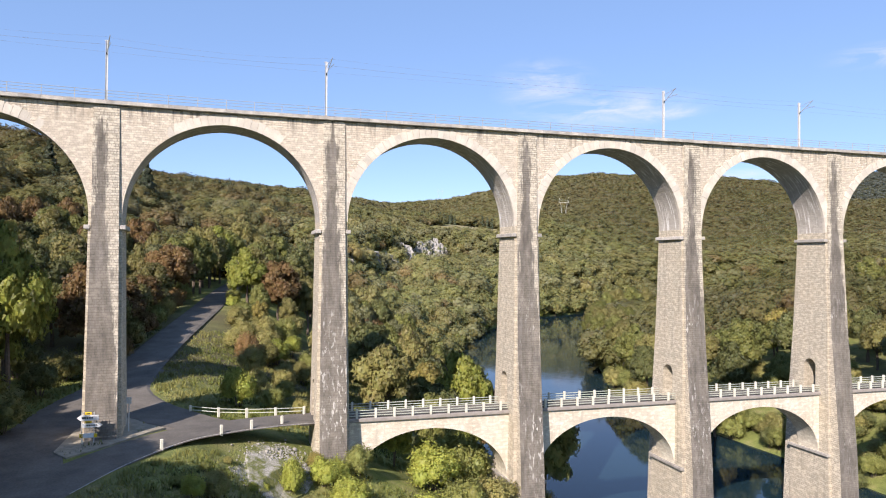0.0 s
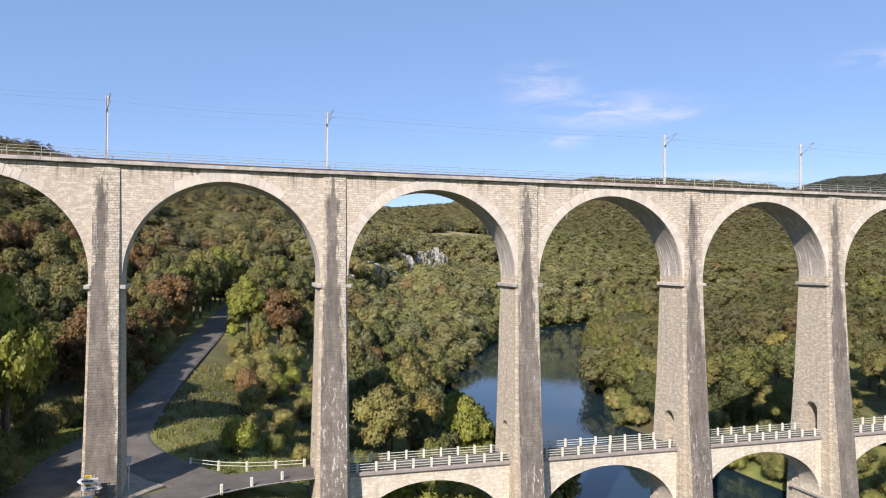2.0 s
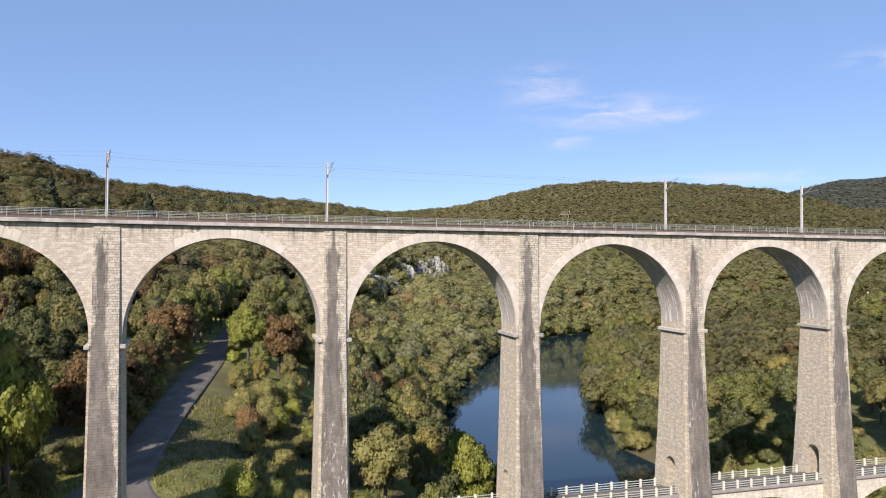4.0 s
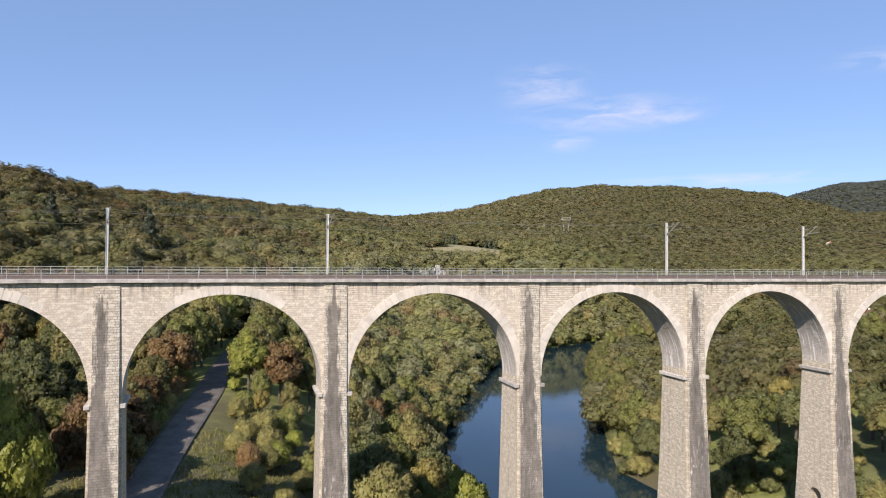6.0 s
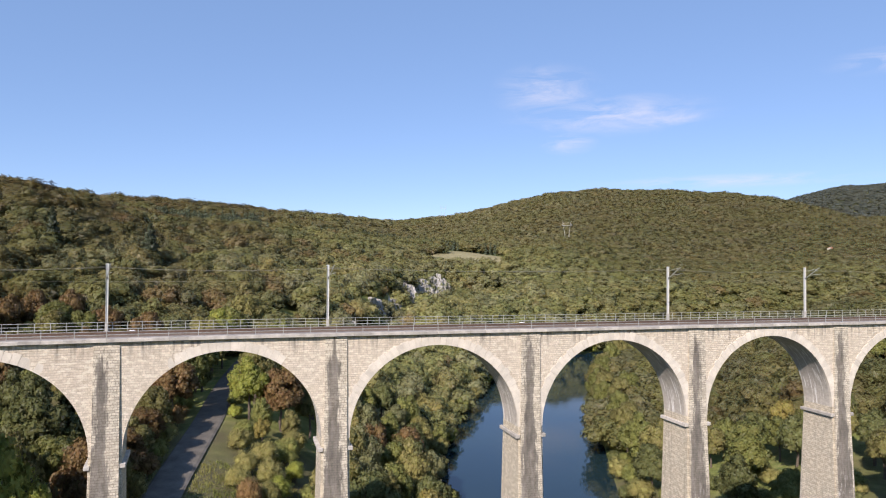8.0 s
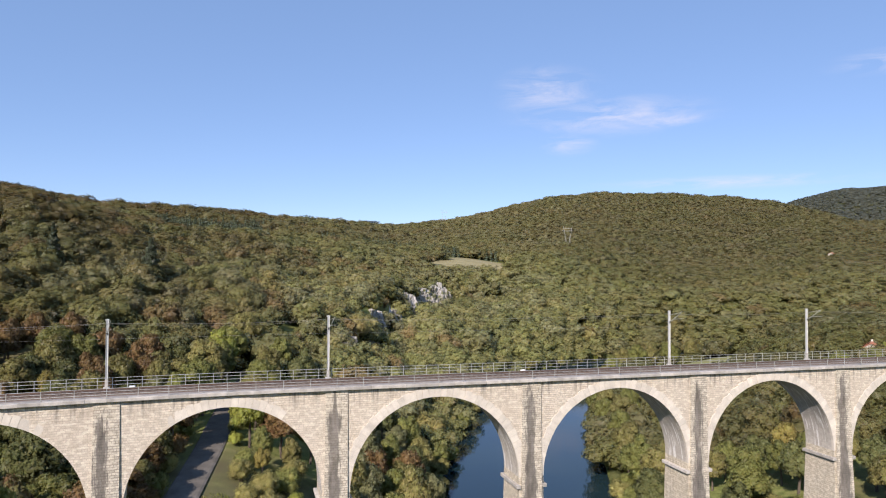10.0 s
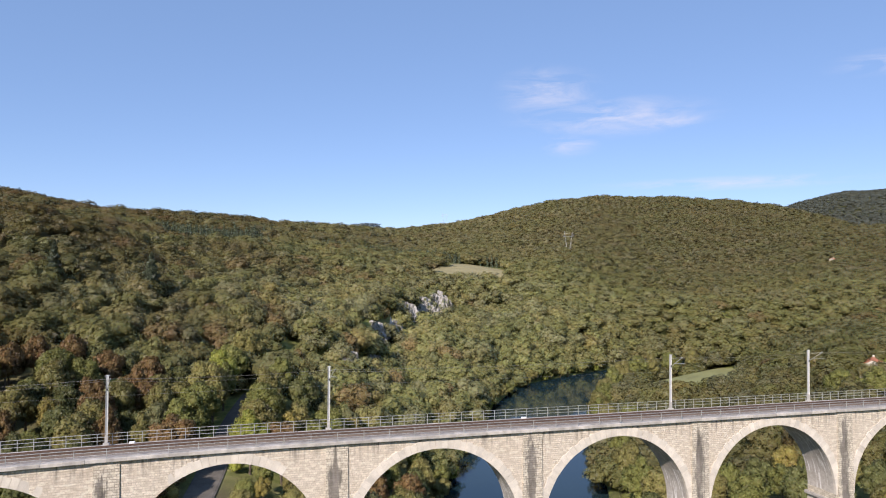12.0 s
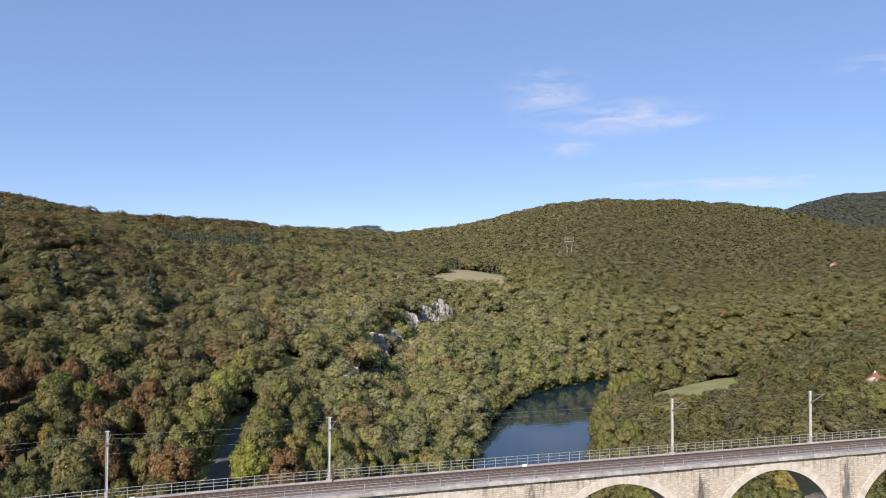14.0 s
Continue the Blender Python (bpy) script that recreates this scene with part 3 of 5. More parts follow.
def pier(i):
    cx = pier_x(i)
    foot = min(float(ground_z(cx, 2.3)), float(ground_z(cx, -2)), float(ground_z(cx, 5))) - 2.5
    bm = bmesh.new()
    o0, o1, spring, r = 1.45, 3.65, 21.7, 1.1
    if i >= 1:
        block(bm, cx, foot, ROAD_Z, yn(foot), yf(foot), yn(ROAD_Z), yf(ROAD_Z))
        block(bm, cx, ROAD_Z, spring, yn(ROAD_Z), o0, yn(spring), o0)
        block(bm, cx, ROAD_Z, spring, o1, yf(ROAD_Z), o1, yf(spring))
        n = 8
        for k in range(n):
            t0, t1 = math.pi / 2 * k / n, math.pi / 2 * (k + 1) / n
            z0, z1 = spring + r * math.sin(t0), spring + r * math.sin(t1)
            g0, g1 = r * math.cos(t0), r * math.cos(t1)
            mid = (o0 + o1) / 2
            block(bm, cx, z0, z1, yn(z0), mid - g0, yn(z1), mid - g1)
            block(bm, cx, z0, z1, mid + g0, yf(z0), mid + g1, yf(z1))
        z = spring + r
        block(bm, cx, z, 27, yn(z), yf(z), yn(27), yf(27))
    else:
        block(bm, cx, foot, 27, yn(foot), yf(foot), yn(27), yf(27))
    block(bm, cx, 27, ARCH_ZC, yn(27), yf(27), yn(ARCH_ZC), yf(ARCH_ZC))
    bmesh.ops.remove_doubles(bm, verts=bm.verts, dist=0.001)
    bmesh.ops.recalc_face_normals(bm, faces=bm.faces)
    part("pier", bm, M_pier, viaduct)
    zs = [foot, 10, 27, 41, 52.8]
    for back in (False, True):
        def fy(v):
            return 5.1 - v if back else v
        bm = bmesh.new()
        rings = []
        for z in [foot] + [q for q in (10, 18, 27, 34, 41, 47, 52.8) if q > foot + 1]:
            h = np.interp(z, [0, 18, 27, 41, 52.8], [1.58, 1.52, 1.48, 1.32, 1.25])
            p = np.interp(z, [0, 12, 27, 41, 52.8], [-3.2, -2.3, -1.0, -0.3, -0.12])
            rings.append([(cx - h, fy(p), z), (cx + h, fy(p), z), (cx + h, fy(0.3), z), (cx - h, fy(0.3), z)])
        loft(bm, rings)
        bmesh.ops.recalc_face_normals(bm, faces=bm.faces)
        part("buttress", bm, M_buttress, viaduct)
    # springing course under the upper arch
    for sx in (-1, 1):
        bm = bmesh.new()
        x0, x1 = sorted((cx + sx * 1.4, cx + sx * 2.0))
        box(bm, x0, x1, -0.3, 5.4, 39.85, 40.3, 0.05)
        part("impost", bm, M_coping, viaduct)
        if i >= 1:
            bm = bmesh.new()
            x0, x1 = sorted((cx + sx * 1.9, cx + sx * 2.42))
            box(bm, x0, x1, -1.2, 6.3, 9.35, 9.75, 0.05)
            part("lower_impost", bm, M_coping, viaduct)


for i in PIERS:
    pier(i)

# lower tier that carries the lane
lower = [((pier_x(i) + pier_x(i + 1)) / 2, LOW_A, LOW_B, LOW_ZC) for i in range(1, last)]
part("lower_spandrel_wall", arch_wall(pier_x(1), pier_x(last), lower, 17.87, LOW_ZC, 0.75, 4.4), M_render, viaduct)
bm = bmesh.new()
box(bm, pier_x(1) - 3.5, pier_x(last), 0.45, 4.7, 17.87, 18.27, 0.04)
part("deck_slab", bm, M_walkway, viaduct, "grey concrete slab edge of the lower deck")
bm = bmesh.new()
box(bm, pier_x(1) - 3.6, pier_x(last), 0.95, 4.2, 18.27, 18.36)
part("carriageway", bm, M_asphalt, viaduct, "asphalt carriageway on the lower deck")

# dressed ring stones round the upper arches
def voussoirs():
    n = 45
    meshes = []
    for k in range(n):
        t0, t1 = math.pi * k / n, math.pi * (k + 1) / n
        gap = 0.0008
        r0, r1 = ARCH_R - 0.03, ARCH_R + 1.0 + (0.13 if k % 2 else 0.0)
        prof = []
        for t, r_ in ((t0 + gap, r0), (t1 - gap, r0), (t1 - gap, r1), (t0 + gap, r1)):
            prof.append((-r_ * math.cos(t), r_ * math.sin(t)))
        bm = bmesh.new()
        loft(bm, [[(x, -0.06, z) for x, z in prof], [(x, 0.35, z) for x, z in prof]])
        bmesh.ops.recalc_face_normals(bm, faces=bm.faces)
        es = [e for e in bm.edges if all(v.co.y < 0 for v in e.verts)]
        bmesh.ops.bevel(bm, geom=es, offset=0.014, segments=1, affect="EDGES")
        me = bpy.data.meshes.new("voussoir")
        bm.to_mesh(me)
        bm.free()
        me.materials.append(M_voussoir)
        meshes.append(me)
    for i in range(first, last):
        cx = (pier_x(i) + pier_x(i + 1)) / 2
        for me in meshes:
            shared("voussoir", me, viaduct, pose(cx, random.uniform(-0.025, 0.02), ARCH_ZC))


# ---- railway on top
x0, x1 = pier_x(first), pier_x(last)
voussoirs()
bm = bmesh.new()
box(bm, -0.995, 0.995, -0.5, 0.3, 0.06, 0.44, 0.03)
stone = part("coping_stone", bm, M_coping, viaduct)
stone.location = (x0 + 1, 0, 52.82)
for side, k in ((s_, k_) for s_ in (0, 1) for k_ in range(int((x1 - x0) / 2))):
    if side or k:
        shared("coping_stone", stone.data, viaduct, pose(x0 + 1 + 2 * k, 5.15 if side else random.uniform(-0.03, 0.02), 52.82 + random.uniform(-0.015, 0.015), 0, 0, 180 * side))
RUN = list(np.linspace(x0, BEND_FROM, 20)) + [x1]
bm = bmesh.new()
loft(bm, [[(x, 0.25, 52.8), (x, 4.9, 52.8), (x, 4.9, 53.3), (x, 0.25, 53.3)] for x in RUN])
bmesh.ops.recalc_face_normals(bm, faces=bm.faces)
part("deck", bm, M_walkway, viaduct)
bm = bmesh.new()
prof = [(0.85, 53.3), (1.25, 53.52), (3.75, 53.52), (4.15, 53.3)]
loft(bm, [[(x, y, z) for y, z in prof] for x in np.linspace(x0, x1, 60)], cap=False, closed=False)
bmesh.ops.recalc_face_normals(bm, faces=bm.faces)
for f in bm.faces:
    if f.normal.z < 0:
        f.normal_flip()
part("ballast", bm, M_ballast, viaduct, "rusty brown railway ballast")

track = empty("railway_track")
tagged(track, "single railway track with rusty rails on pale sleepers", "railway track")
for y in (1.78, 3.22):
    bm = bmesh.new()
    prof = [(-0.07, 0), (0.07, 0), (0.07, 0.02), (0.015, 0.04), (0.015, 0.12), (0.036, 0.13), (0.036, 0.165), (-0.036, 0.165), (-0.036, 0.13), (-0.015, 0.12), (-0.015, 0.04), (-0.07, 0.02)]
    loft(bm, [[(x, y + a, 53.56 + b) for a, b in prof] for x in RUN])
    bmesh.ops.recalc_face_normals(bm, faces=bm.faces)
    part("rail", bm, M_rail, track)
bm = bmesh.new()
box(bm, -0.13, 0.13, -1.25, 1.25, -0.1, 0.07, 0.02)
sleeper = part("sleeper", bm, M_sleeper, track)
sleeper.location = (x0 + 0.3, 2.5, 53.49)
for k in range(1, int((x1 - x0) / 0.7)):
    shared("sleeper", sleeper.data, track, pose(x0 + 0.3 + k * 0.7, 2.5, 53.49))


# ---- upper railings
def railing(name, y, z, xa, xb, step, tall, label):
    rail = empty(name, (xa, y, z))
    tagged(rail, label, "railing", "deck railings")
    bm = bmesh.new()
    box(bm, -0.03, 0.03, -0.03, 0.03, 0, tall, 0.008)
    post = part("post", bm, M_railing, rail)
    for k in range(1, int((xb - xa) / step) + 1):
        shared("post", post.data, rail, pose(k * step, 0, 0))
    for h in (tall * 0.36, tall * 0.68, tall - 0.02):
        bm = bmesh.new()
        tube(bm, [(x - xa, 0, h) for x in RUN], 0.026)
        part("bar", bm, M_railing, rail)
    return rail


railing("upper_railing", -0.38, 53.32, x0, x1, 3.0, 1.0, "thin grey steel railing along the near edge of the railway deck")
railing("upper_railing", 5.4, 53.32, x0, x1, 1.5, 1.22, "thin grey steel railing along the far edge of the railway deck")


# ---- catenary poles
def bar(bm, a, b, r=0.035, n=6):
    tube(bm, [a, b], r, n)


M_mast_foot = plain("weathered_mast_concrete", (0.40, 0.385, 0.35), var=0.3, scale=3)


def pole_proto(flip):
    p = empty("catenary_pole", (0, 0, 0))
    bm = bmesh.new()
    box(bm, -0.13, 0.13, -0.012, 0.012, 0, 7.55)
    box(bm, -0.13, -0.105, -0.12, 0.12, 0, 7.55)
    box(bm, 0.105, 0.13, -0.12, 0.12, 0, 7.55)
    part("mast", bm, M_steel, p)
    bm = bmesh.new()
    box(bm, -0.32, 0.32, -0.3, 0.3, -0.25, 0.12, 0.03)
    part("plinth", bm, M_mast_foot, p, "weathered grey concrete plinth")
    bm = bmesh.new()
    box(bm, -0.16, 0.16, -0.15, 0.15, 0.12, 1.0, 0.02)
    part("sleeve", bm, M_mast_foot, p, "weathered grey concrete sleeve")
    bm = bmesh.new()
    bar(bm, (0, -0.1, 5.9), (flip * 0.5, -2.2, 7.5), 0.045)
    bar(bm, (0, -0.1, 6.95), (flip * 0.5, -2.2, 7.45), 0.025)
    bar(bm, (flip * 0.2, -0.85, 6.4), (flip * 0.6, -2.5, 6.6), 0.03)
    part("cantilever", bm, M_railing, p)
    bm = bmesh.new()
    for k in range(4):
        tube(bm, [(0, -0.12 - 0.06 * k, 5.92 + 0.04 * k), (0, -0.16 - 0.06 * k, 5.95 + 0.04 * k)], 0.085 if k % 2 == 0 else 0.05, 8)
    part("insulator", bm, M_black, p, "dark ribbed insulator")
    bm = bmesh.new()
    bar(bm, (-0.25, 0, 7.45), (0.25, 0, 7.45), 0.04)
    part("cap", bm, M_steel, p)
    return p


pole = pole_proto(1)
tagged(pole, "grey galvanised catenary mast with angled bracket on the deck edge", "catenary pole", "catenary poles")
pole.location = (-0.2, 4.85, 53.5)
for x in (-24.2, 23.9, 71.25, 94.8, 142.8, 166.5):
    copy_thing(pole, pose(x, 4.85, 53.5))


def wire(name, pts, r, label):
    bm = bmesh.new()
    tube(bm, pts, r, 5)
    ob = part(name, bm, M_wire)
    return tagged(ob, label, "overhead wire", "overhead wires")


def sagging(y, z, sag, xs):
    out = []
    for a, b in zip(xs, xs[1:]):
        for k in range(8):
            t = k / 8
            out.append((lerp(a, b, t), y, z - sag * 4 * t * (1 - t)))
    out.append((xs[-1], y, z))
    return out


mast_x = [-24.2, -0.2, 23.9, 71.25, 94.8, 142.8, 166.5]
wire("contact_wire", [(x, 2.5, 59.1) for x in RUN], 0.006, "thin contact wire above the railway track")
wire("catenary_wire", sagging(2.5, 60.75, 0.5, mast_x), 0.006, "thin sagging catenary wire above the railway track")
wire("feeder_wire", sagging(4.9, 60.6, 0.3, mast_x), 0.011, "pale feeder cable strung between the masts")

# west of the second pier the line bends on a radius of 300 m
BEND_X, BEND_R = BEND_FROM, 300.0


def bent(x, y):
    a = max(0.0, BEND_X - x) / BEND_R
    if a == 0.0:
        return x, y, 0.0
    r_ = BEND_R + y - 2.5
    return BEND_X - r_ * math.sin(a), 2.5 - BEND_R + r_ * math.cos(a), a


def lay_on_bend(root):
    """Bends a thing built along the straight line: long meshes by their vertices, pieces as they are."""
    bpy.context.view_layer.update()
    shift = Matrix.Translation(root.location) if root.type == "EMPTY" else Matrix()
    for ob in ([root] if root.type == "MESH" else []) + list(root.children):
        if ob.data.users > 1 or ob.location.length > 0:
            w = shift @ ob.matrix_basis if ob is not root else ob.matrix_basis.copy()
            x, y, a = bent(w.translation.x, w.translation.y)
            spin = w.to_3x3().to_4x4()
            ob.matrix_basis = (shift.inverted() if ob is not root else Matrix()) @ Matrix.Translation((x, y, w.translation.z)) @ Matrix.Rotation(a, 4, "Z") @ spin
        else:
            for v in ob.data.vertices:
                x, y, _ = bent(v.co.x + shift.translation.x, v.co.y + shift.translation.y)
                v.co.x, v.co.y = x - shift.translation.x, y - shift.translation.y


for thing in [o for o in scene.collection.objects if o.parent is None and o.name.startswith(("viaduct", "railway_track", "upper_railing", "contact_wire", "catenary_wire", "feeder_wire"))]:
    lay_on_bend(thing)
for thing in [o for o in scene.collection.objects if o.parent is None and o.name.startswith("catenary_pole")]:
    x, y, a = bent(thing.location.x, thing.location.y)
    thing.matrix_basis = pose(x, y, thing.location.z, 0, 0, math.degrees(a))

# ---- small trackside boxes
for x, y in ((2.4, 4.4), (49.0, 4.35)):
    bm = bmesh.new()
    box(bm, -0.3, 0.3, -0.2, 0.2, 0, 0.38, 0.04)
    b = part("trackside_box", bm, M_white)
    b.matrix_basis = pose(*bent(x, y)[:2], 53.3)
    tagged(b, "small white trackside box on the railway deck", "equipment box", "trackside boxes")


# ---- railing of the lower deck: cream posts and rails
def lower_post_mesh():
    bm = bmesh.new()
    box(bm, -0.135, 0.135, -0.125, 0.125, 0, 1.14, 0.025)
    me = bpy.data.meshes.new("post")
    bm.to_mesh(me)
    bm.free()
    me.materials.append(M_post)
    return me


POST = lower_post_mesh()


def parapet(xa, xb, y, n):
    p = empty("road_railing", (xa, y, 18.27))
    tagged(p, "cream concrete posts with steel rails along the lower deck", "railing", "lower deck railings")
    step = (xb - xa) / n
    for k in range(n):
        shared("post", POST, p, pose((k + 0.5) * step, 0, 0))
    for h in (0.3, 0.6, 0.92):
        bm = bmesh.new()
        box(bm, 0, xb - xa, -0.035, 0.035, h - 0.035, h + 0.035)
        part("rail", bm, M_railing_cream, p)


M_railing_cream = plain("pale_green_paint", (0.50, 0.52, 0.42), rough=0.6, var=0.15)
for i in range(1, last):
    for y in (0.7, 4.45):
        parapet(pier_x(i) + 1.9, pier_x(i + 1) - 1.9, y, 9)


# roadside guard posts at the junction
def guard(name, pts, label, rails=True):
    g = empty(name, (0, 0, 0))
    tagged(g, label, "guard rail", "junction guard rails")
    for x, y in pts:
        z = 18.25
        shared("post", POST, g, pose(x, y, z - 0.15, 0, 0, 20))
    if rails:
        for h in (0.45, 0.85):
            bm = bmesh.new()
            for a, b in zip(pts, pts[1:]):
                tube(bm, [(*a, 18.25 + h), (*b, 18.25 + h)], 0.045)
            part("rail", bm, M_railing_cream, g)


guard("guard_rail", [(8.5, 8.4), (11.8, 6.2), (15, 5.0), (18.3, 4.6), (21.6, 4.45)], "cream posts and pale rails beside the lane")
guard("guard_posts", [(7, -7.2), (12.4, -2.6), (15.5, -1.1), (18.8, 0.1)], "short cream concrete posts along the lane edge", False)
# kerbed island around the first pier
bm = bmesh.new()
ring = [(-2.7, -6.2), (-1.1, -8.5), (2.2, -4.4), (5.0, -0.3), (6.4, 1.3), (4.6, 3.2), (2.2, 7.0), (-0.6, 8.2), (-1.8, 6.5), (-2.7, 2.0)]
loft(bm, [[(x, y, 18.15) for x, y in ring], [(x, y, 18.40) for x, y in ring]])
bmesh.ops.recalc_face_normals(bm, faces=bm.faces)
isl = part("kerb_island", bm, plain("gravel_verge", (0.30, 0.27, 0.21), var=0.4, scale=1.2, bump=0.6))
tagged(isl, "kerbed gravel island around the foot of the pier", "kerb", kind="structure")


# ---- direction signs at the first pier
def arrow_sign(w, h, point):
    bm = bmesh.new()
    tip = 0.28 * point
    prof = [(-w / 2, -h / 2), (w / 2, -h / 2), (w / 2, h / 2), (-w / 2, h / 2)]
    if point < 0:
        prof = [(-w / 2 + 0.3, -h / 2), (w / 2, -h / 2), (w / 2, h / 2), (-w / 2 + 0.3, h / 2), (-w / 2, 0)]
    else:
        prof = [(-w / 2, -h / 2), (w / 2 - 0.3, -h / 2), (w / 2, 0), (w / 2 - 0.3, h / 2), (-w / 2, h / 2)]
    loft(bm, [[(x, 0, z) for x, z in prof], [(x, 0.05, z) for x, z in prof]])
    bmesh.ops.recalc_face_normals(bm, faces=bm.faces)
    return bm


def bars(parent, x, y, z, w, h, n, material):
    for k in range(n):
        bm = bmesh.new()
        a = -w / 2 + w * k / n
        box(bm, a, a + w / n * 0.72, -0.004, 0.004, -h / 2, h / 2)
        o = part("lettering", bm, material, parent)
        o.location = (x, y, z)


sign = empty("direction_sign", (-0.2, -3.95, 18.45))
tagged(sign, "white arrow direction signs with yellow tabs on steel posts", "road sign")
for x in (-0.55, 0.55):
    bm = bmesh.new()
    tube(bm, [(x, 0.08, 0), (x, 0.08, 3.1)], 0.04, 8)
    part("post", bm, M_steel, sign)
for w, h, x, z, point in ((1.95, 0.52, 0.0, 2.55, -1), (1.9, 0.42, 0.4, 1.8, 1)):
    bm = arrow_sign(w, h, point)
    o = part("arrow_board", bm, M_white, sign)
    o.location = (x, 0, z)
    bars(o, 0, -0.012, 0, w * 0.55, h * 0.32, 5, M_black)
for x, z in ((0.05, 2.98), (0.05, 2.12)):
    bm = bmesh.new()
    box(bm, -0.3, 0.3, 0, 0.04, -0.13, 0.13, 0.01)
    o = part("route_tab", bm, M_yellow, sign, "yellow route number tab")
    o.location = (x, 0, z)
    bars(o, 0, -0.012, 0, 0.32, 0.12, 3, M_black)
low = empty("bend_sign", (-0.15, -3.9, 18.45))
tagged(low, "low yellow and white bend marker board on short posts", "road sign")
bm = bmesh.new()
box(bm, -0.8, 0.8, 0, 0.05, 0.55, 1.0, 0.01)
board = part("board", bm, M_white, low)
for a, b in ((-0.8, -0.5), (0.5, 0.8)):
    bm = bmesh.new()
    box(bm, a, b, -0.006, -0.002, 0.57, 0.98)
    part("end_panel", bm, M_yellow, board)
bm = bmesh.new()
for dz in (0.1, -0.1):
    loft(bm, [[(-0.72, -0.012, 0.775), (-0.62, -0.012, 0.775 + dz * 1.5), (-0.56, -0.012, 0.775 + dz * 1.5), (-0.66, -0.012, 0.775)],
              [(-0.72, -0.008, 0.775), (-0.62, -0.008, 0.775 + dz * 1.5), (-0.56, -0.008, 0.775 + dz * 1.5), (-0.66, -0.008, 0.775)]])
part("chevron", bm, M_black, board)
for x in (-0.5, 0.5):
    bm = bmesh.new()
    tube(bm, [(x, 0.08, 0), (x, 0.08, 1.0)], 0.035, 8)
    part("post", bm, M_steel, low)
bm = bmesh.new()
tube(bm, [(0, 0, 0), (0, 0, 3.6)], 0.06, 8)
box(bm, -0.25, 0.25, -0.04, 0.0, 2.9, 3.6, 0.02)
rs = part("back_of_sign", bm, M_steel)
rs.location = (2.9, 0.4, 18.45)
tagged(rs, "grey back of a road sign on a steel post", "road sign")

# ---------------------------------------------------------------- trees
def leaf_material(name, hue_socket, low=0.82, high=1.2, grain=0.6, depth=0.5, porous=0.15):
    m = bpy.data.materials.new(name)
    m.use_nodes = True
    t = m.node_tree
    t.nodes.clear()
    out = t.nodes.new("ShaderNodeOutputMaterial")
    if hue_socket == "object":
        src = t.nodes.new("ShaderNodeObjectInfo").outputs["Color"]
    else:
        at = t.nodes.new("ShaderNodeAttribute")
        at.attribute_name = "tint"
        src = at.outputs["Color"]
    geo = t.nodes.new("ShaderNodeNewGeometry")
    mr = t.nodes.new("ShaderNodeMapRange")
    mr.inputs["To Min"].default_value = low
    mr.inputs["To Max"].default_value = high
    t.links.new(geo.outputs["Random Per Island"], mr.inputs["Value"])
    hs = t.nodes.new("ShaderNodeHueSaturation")
    t.links.new(src, hs.inputs["Color"])
    # clumps of leaves, lighter and darker, with hollows between them
    clump = t.nodes.new("ShaderNodeTexNoise")
    clump.inputs["Scale"].default_value = grain
    clump.inputs["Detail"].default_value = 5.0
    clump.inputs["Roughness"].default_value = 0.68
    t.links.new(geo.outputs["Position"], clump.inputs["Vector"])
    mc = t.nodes.new("ShaderNodeMapRange")
    mc.inputs["From Min"].default_value, mc.inputs["From Max"].default_value = 0.3, 0.7
    mc.inputs["To Min"].default_value, mc.inputs["To Max"].default_value = 0.78, 1.22
    t.links.new(clump.outputs["Fac"], mc.inputs["Value"])
    mm = t.nodes.new("ShaderNodeMath")
    mm.operation = "MULTIPLY"
    t.links.new(mr.outputs[0], mm.inputs[0])
    t.links.new(mc.outputs[0], mm.inputs[1])
    t.links.new(mm.outputs[0], hs.inputs["Value"])
    mh = t.nodes.new("ShaderNodeMapRange")
    mh.inputs["To Min"].default_value = 0.482
    mh.inputs["To Max"].default_value = 0.518
    wn_ = t.nodes.new("ShaderNodeTexWhiteNoise")
    wn_.noise_dimensions = "1D"
    t.links.new(geo.outputs["Random Per Island"], wn_.inputs["W"])
    t.links.new(wn_.outputs["Value"], mh.inputs["Value"])
    t.links.new(mh.outputs[0], hs.inputs["Hue"])
    # the sprays of a bough face outwards together
    lean = t.nodes.new("ShaderNodeAttribute")
    lean.attribute_name = "lean"
    turn = t.nodes.new("ShaderNodeVectorTransform")
    turn.vector_type, turn.convert_from, turn.convert_to = "NORMAL", "OBJECT", "WORLD"
    t.links.new(lean.outputs["Vector"], turn.inputs[0])
    df = t.nodes.new("ShaderNodeBsdfDiffuse")
    tr = t.nodes.new("ShaderNodeBsdfTranslucent")
    bp = t.nodes.new("ShaderNodeBump")
    bp.inputs["Strength"].default_value = depth
    bp.inputs["Distance"].default_value = 0.7
    t.links.new(clump.outputs["Fac"], bp.inputs["Height"])
    t.links.new(turn.outputs[0], bp.inputs["Normal"])
    t.links.new(bp.outputs[0], df.inputs["Normal"])
    t.links.new(bp.outputs[0], tr.inputs["Normal"])
    gl = t.nodes.new("ShaderNodeBsdfGlossy")
    gl.inputs["Roughness"].default_value = 0.5
    mx = t.nodes.new("ShaderNodeMixShader")
    mx.inputs[0].default_value = 0.4
    mg = t.nodes.new("ShaderNodeMixShader")
    mg.inputs[0].default_value = 0.02
    t.links.new(hs.outputs[0], df.inputs["Color"])
    t.links.new(hs.outputs[0], tr.inputs["Color"])
    t.links.new(df.outputs[0], mx.inputs[1])
